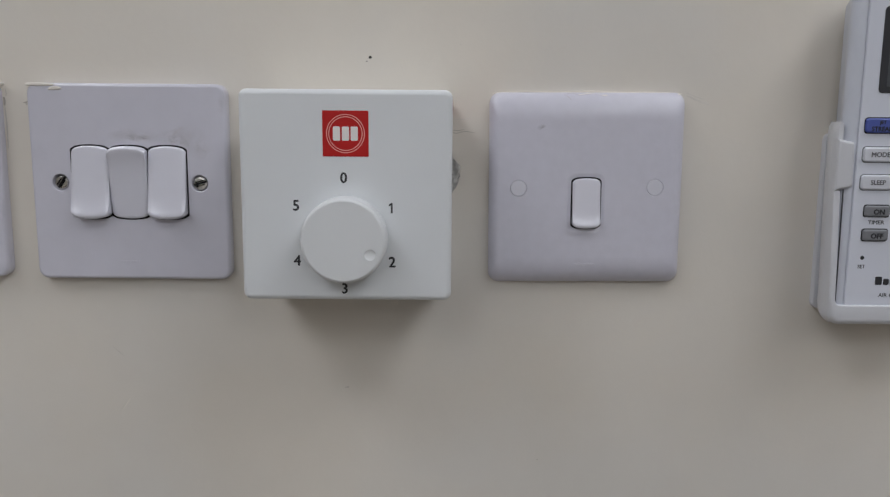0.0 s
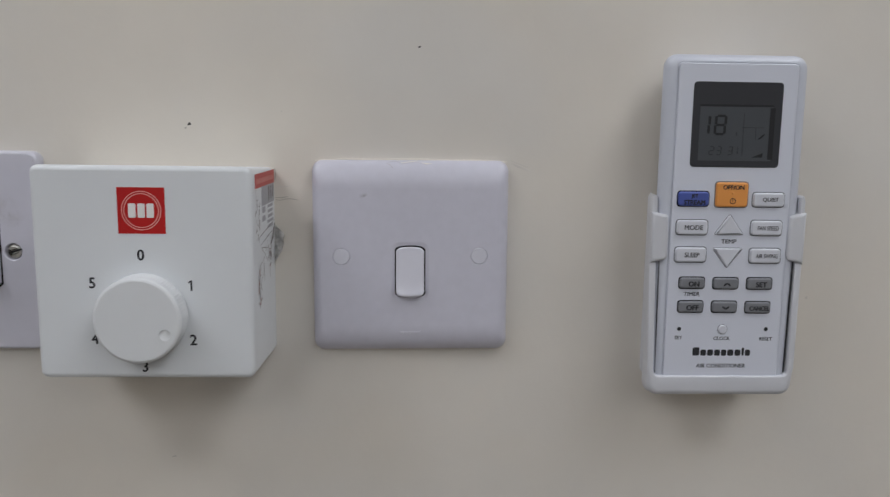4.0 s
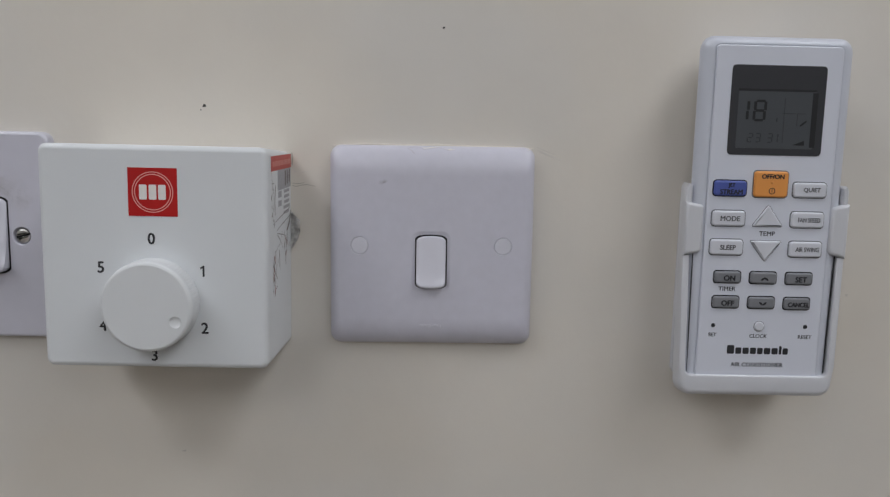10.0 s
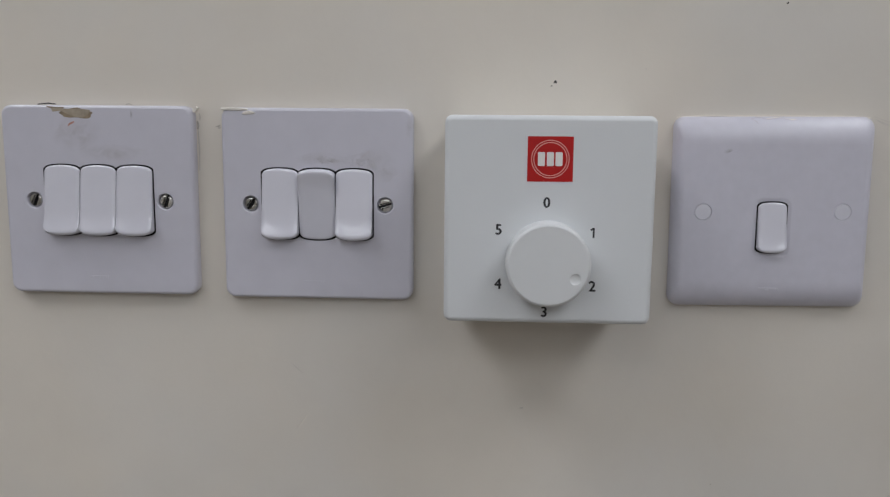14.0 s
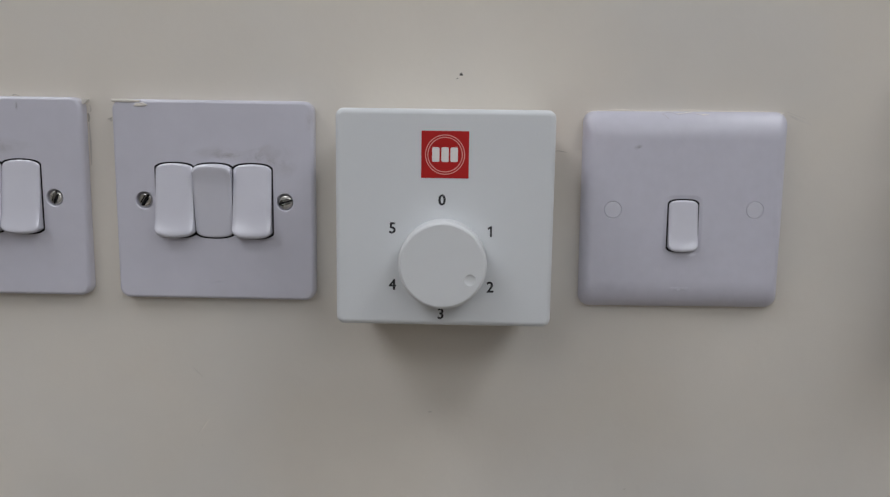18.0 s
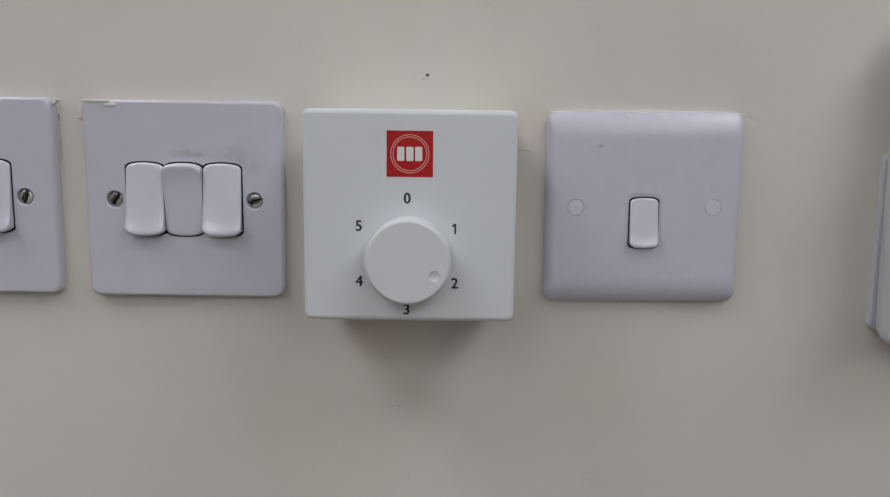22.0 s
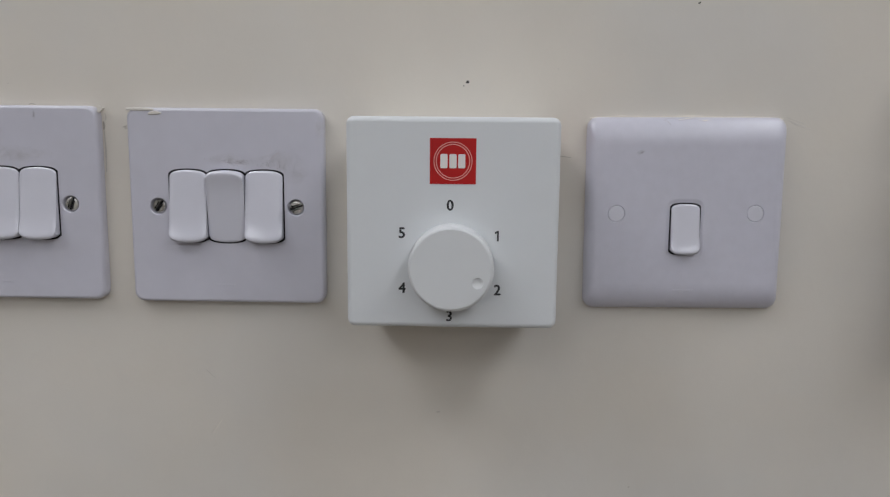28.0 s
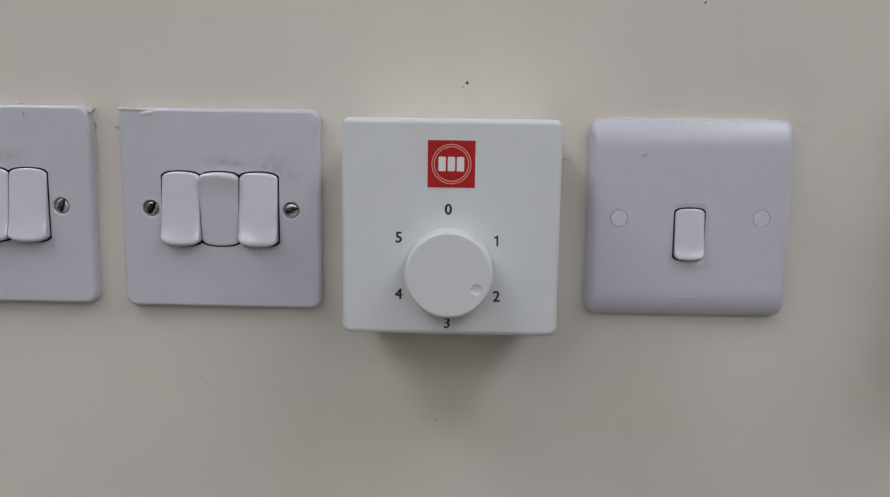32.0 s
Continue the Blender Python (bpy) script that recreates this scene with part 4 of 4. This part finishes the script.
        part("seam_shade", stroke([(s * (27.0 + k), -46.4), (s * (27.2 + k), -30.0), (s * (27.4 + k), -15.0), (s * (27.6 + k), 0.9)], 0.42, 25.0, 0.75), HOLDER_SHADE, top, "dark strip painted as shade beside the remote control")
        # clip that wraps over the remote control's edge
        pts = [(s * 32.0, 0.2), (s * 32.1, 21.5), (s * 25.6, 20.3), (s * 25.0, 19.4), (s * 24.5, 3.6), (s * 25.0, 2.3), (s * 26.2, 1.5), (s * 29.4, 0.9)]
        area = sum(a[0] * b[1] - b[0] * a[1] for a, b in zip(pts, pts[1:] + pts[:1]))
        bm = bmesh.new()
        slab(bm, pts if area > 0 else pts[::-1], 22.5, 27.4, 1.3, 4)
        part("clip", bm, HOLDER_WHITE, top, "clip wrapped over the remote control's edge")
    return top


holder = wall_holder()


# ---- marks on the wall and plates ----
def mark(name, bm, material, label, category="mark"):
    ob = new(name, finish(name, bm, material))
    ob.matrix_basis = pose(0, WALL, MID, 0, 0, 0)
    return tagged(ob, label, category)


# dark patches on the wall face; nothing is cut into the paint
mark("wall_hole", patch(blob_pts(1.2, 1.5, -25.8, 54.2, 3, 0.4), 0, 0.08), DARK_FLECK, "small dark chip in the cream wall paint", "wall chip")
mark("wall_hole", patch(blob_pts(0.6, 0.5, -27.4, 52.5, 4, 0.4, 12), 0, 0.08), DARK_FLECK, "tiny dark speck in the cream wall paint", "wall chip")
for i, (x, z, w) in enumerate(((71.3, 87.6, 1.2), (-37.3, -93.8, 1.6), (50.9, -128.3, 1.0), (-175.0, 33.2, 1.6), (246.2, -19.3, 1.5), (13.0, 60.0, 0.6), (-140.6, -112.0, 0.8), (-226.0, 52.0, 0.7))):
    mark("wall_speck", patch(blob_pts(w, w * 0.6, x, z, 20 + i, 0.5, 14), 0, 0.06), DARK_FLECK if i == 0 else WALL_SCRATCH_SHADE, "tiny grey speck on the cream wall paint", "wall speck")
# this pale stroke paints the lit side of a scratch
for pts, w, m in (([(-141.6, -105.8), (-139.8, -103.6), (-138.4, -101.4), (-137.2, -100.0)], 0.6, WALL_SCUFF_LIT),
                  ([(-143.5, -75.5), (-141.5, -77.5), (-139.5, -79.3)], 0.4, WALL_SCRATCH_SHADE),
                  ([(9.6, 22.6), (11.5, 22.0), (13.5, 22.6), (16.0, 22.9), (19.5, 22.3)], 0.32, PAINT_CRACK),
                  ([(9.7, 23.4), (12.4, 23.2), (15.0, 23.8)], 0.3, PAINT_CRACK),
                  ([(9.7, 36.0), (10.0, 33.5), (9.8, 31.0)], 0.6, PAINT_CRACK),
                  # shaded side of the first scratch, painted as a darker stroke beside it
                  ([(-142.2, -106.2), (-140.4, -104.0), (-139.0, -101.8), (-137.8, -100.4)], 0.35, WALL_SCRATCH_SHADE),
                  ([(111.5, 39.2), (115.0, 37.6), (121.5, 35.2)], 0.9, WALL_SMEAR),
                  ([(111.0, 40.4), (116.0, 38.6), (119.0, 37.6)], 0.5, WALL_SMEAR),
                  ([(10.5, 28.2), (14.0, 28.0), (17.5, 28.6)], 0.3, WALL_SMEAR)):
    mark("wall_scratch", stroke(pts, w, 0, 0.06), m, "fine scratch in the cream wall paint", "scratch")
# torn label edge lying on the wall beside the control box
rnd = random.Random(11)
bm = bmesh.new()
sheet = []
for j in range(19):
    v = j / 18
    z = 11.4 - 17.6 * v
    half = 0.5 + 4.6 * math.sin(math.pi * min(1.0, v * 1.15 + 0.06)) ** 0.8 * (1 - 0.25 * v) + rnd.uniform(-0.35, 0.5)
    row = []
    for i in range(9):
        u = i / 8
        fold = math.sin(9 * u + 7 * v) * 0.55 + math.sin(17 * v - 5 * u + 1) * 0.5 + rnd.uniform(-0.4, 0.4)
        d = 0.9 + 1.5 * u * (1 - v * 0.5) + fold * (0.35 + 0.6 * u)
        row.append(bm.verts.new(((9.0 + half * u + 0.5 * math.sin(11 * v) * u) / 1000, -max(0.15, d) / 1000, (z + 0.5 * math.sin(5 * u)) / 1000)))
    sheet.append(row)
for a, b in zip(sheet, sheet[1:]):
    for i in range(8):
        bm.faces.new((a[i], b[i], b[i + 1], a[i + 1]))
bmesh.ops.solidify(bm, geom=bm.faces[:], thickness=0.00012)
mark("torn_label", bm, FLAP, "torn crumpled label edge standing off the wall", "label scrap")
# paint torn along the one-key switch's top edge
rnd = random.Random(17)
torn = [(58.0 + 2.1 * i, 39.0 + 0.35 * math.sin(1.3 * i) + rnd.uniform(-0.4, 0.35)) for i in range(25)]


def on_slope(bm, lift):
    """Lays a strip on the sloping top edge of the one-key switch."""
    for v in bm.verts:
        q = max(0.0, min(11.5, 40.0 - v.co.z * 1000))
        v.co.y = (v.co.y * 1000 * 0.5 - lift - 1.6 - 6.0 * math.sin(math.acos(1 - q / 11.5))) / 1000
    return bm


mark("torn_paint", on_slope(stroke(torn, 0.35, 0, 0.1), 0.02), FAINT_STAIN, "torn wall paint edge on the switch plate", "paint")
mark("torn_paint", on_slope(stroke([(x, z + 0.45) for x, z in torn[2:]], 0.5, 0, 0.1), 0.02), PAINT_CHIP, "torn wall paint edge on the switch plate", "paint")
mark("torn_paint", on_slope(stroke([(103.0, 38.4), (104.2, 37.8), (105.0, 36.6), (105.4, 35.4)], 0.4, 0, 0.1), 0.02), FAINT_STAIN, "torn wall paint edge on the switch plate", "paint")
mark("torn_paint", on_slope(stroke([(57.6, 38.9), (59.2, 38.2), (60.4, 36.8)], 0.35, 0, 0.1), 0.02), FAINT_STAIN, "torn wall paint edge on the switch plate", "paint")
# plates: stains, dried paint
D1 = 5.42
bm = patch([(-249.0, 41.3), (-248.4, 39.6), (-244.6, 40.0), (-242.0, 38.8), (-238.6, 37.4), (-235.0, 37.0), (-232.2, 38.6), (-231.2, 40.5), (-236.0, 41.0), (-242.0, 40.9)], D1, 0.09)
mark("glue_stain", patch(blob_pts(13.5, 4.9, -237.6, 39.0, 71, 0.25, 30), D1 - 0.03, 0.08), DARK_STAIN, "dark brown dried glue edge on the switch plate", "stain")
mark("glue_stain", stroke([(-251.0, 41.9), (-247.0, 41.2), (-243.0, 41.4)], 0.9, D1, 0.05), DARK_STAIN, "dark brown dried glue line on the switch plate", "stain")
mark("glue_stain", bm, BROWN_STAIN, "brown glue stain on the switch plate's top edge", "stain")
mark("stain_streak", stroke([(-241.6, 33.4), (-240.9, 34.3), (-239.8, 34.8), (-238.9, 35.3)], 0.75, D1), mat("rust_red_streak", (0.42, 0.17, 0.11), 0.6, vary=0.2), "small rust red streak on the switch plate", "stain")
mark("stain_streak", film([(-213.1, 41.0), (-212.0, 41.1), (-212.0, 38.4), (-212.4, 36.0), (-213.3, 36.0), (-213.4, 38.5)], D1 + 0.02), GREY_SMUDGE, "small brown streak on the switch plate", "stain")
for i, (x, z, w, h, m) in enumerate(((-109.6, 18.6, 9.0, 4.2, SMUDGE), (-126.0, 19.2, 12.0, 4.0, SMUDGE), (-100.5, 14.6, 14.0, 8.0, SMEAR), (-107.0, 19.0, 22.0, 11.0, SMEAR), (-127.0, 19.5, 24.0, 7.0, SMEAR),
                                     (-222.0, 21.5, 34.0, 9.0, SMEAR), (-238.0, 30.0, 26.0, 16.0, SMEAR), (-89.0, 33.0, 4.0, 16.0, SMEAR))):
    mark("smudge", film(blob_pts(w, h, x, z, 40 + i, 0.3, 26), D1 + 0.01 + 0.006 * i), m, "soft brown smudge on the switch plate", "smudge")
mark("smudge", film([(45.4, 23.7), (47.2, 23.9), (49.6, 25.2), (50.6, 26.4), (48.4, 26.5), (46.4, 25.6)], 6.12 + 1.5), GREY_SMUDGE, "tiny grey smudge on the switch plate", "smudge")
mark("stain_streak", stroke([(-110.4, 20.4), (-108.6, 22.2), (-106.6, 23.6)], 0.6, D1, 0.03), FAINT_STAIN, "faint brown streak on the switch plate", "stain")
mark("dried_paint", slab(bmesh.new(), [(-172.4, 40.9), (-167.0, 40.6), (-160.6, 40.8), (-160.3, 41.6), (-166.0, 42.1), (-172.2, 42.0)], 4.0, 5.7, 0.4, 3), PAINT_CHIP, "dried wall paint on the switch plate's edge", "paint")
mark("paint_ridge", stroke([(27.0, 39.4), (40.0, 40.3), (55.0, 40.1), (70.0, 40.5), (85.0, 40.1), (97.0, 40.4), (109.5, 39.8)], 0.8, 0.0, 0.4), WALL_SCUFF_LIT, "dried paint ridge along the switch plate's top edge", "paint")
mark("dried_paint", patch(blob_pts(2.4, 2.4, -184.6, 41.2, 62, 0.4), 2.0, 2.0), PAINT_CHIP, "dried wall paint on the switch plate's corner", "paint")
mark("wall_chip", stroke([(-184.0, 39.5), (-183.6, 37.5), (-184.0, 36.5)], 0.6, 0.0, 0.1), WALL_SCRATCH_SHADE, "dark chip beside the switch plate's corner", "wall chip")
mark("wall_chip", stroke([(-258.0, 43.0), (-253.0, 43.5), (-249.5, 43.1)], 0.6, 0.0, 0.1), DARK_FLECK, "dark chip above the switch plate's edge", "wall chip")
mark("wall_chip", stroke([(-217.4, 43.1), (-216.0, 43.5), (-214.4, 43.0)], 0.45, 0.0, 0.1), PAINT_CRACK, "dark chip above the switch plate's edge", "wall chip")
mark("wall_chip", patch([(-177.0, 33.6), (-175.0, 33.4), (-174.4, 34.6)], 0.0, 0.06), PAINT_CRACK, "small dark nick in the cream wall paint", "wall chip")
mark("wall_chip", stroke([(-184.9, 36.0), (-184.6, 34.0), (-184.8, 32.4)], 1.0, 0.0, 0.1), PAINT_CRACK, "dark chip beside the switch plate's corner", "wall chip")
# edge dirt, with the shade beside the plate painted into the same line
mark("wall_edge_dirt_shade", stroke([(-184.7, 32.0), (-184.4, 24.0), (-184.6, 14.0)], 0.7, 0.0, 0.05), WALL_SCRATCH_SHADE, "brownish line of dirt and painted shade along the switch plate's edge", "smear")
mark("dried_paint", slab(bmesh.new(), blob_pts(5.4, 1.7, -160.2, 39.8, 66, 0.25, 18), 5.0, 5.75, 0.3, 3), PAINT_CHIP, "dried wall paint on the switch plate's edge", "paint")
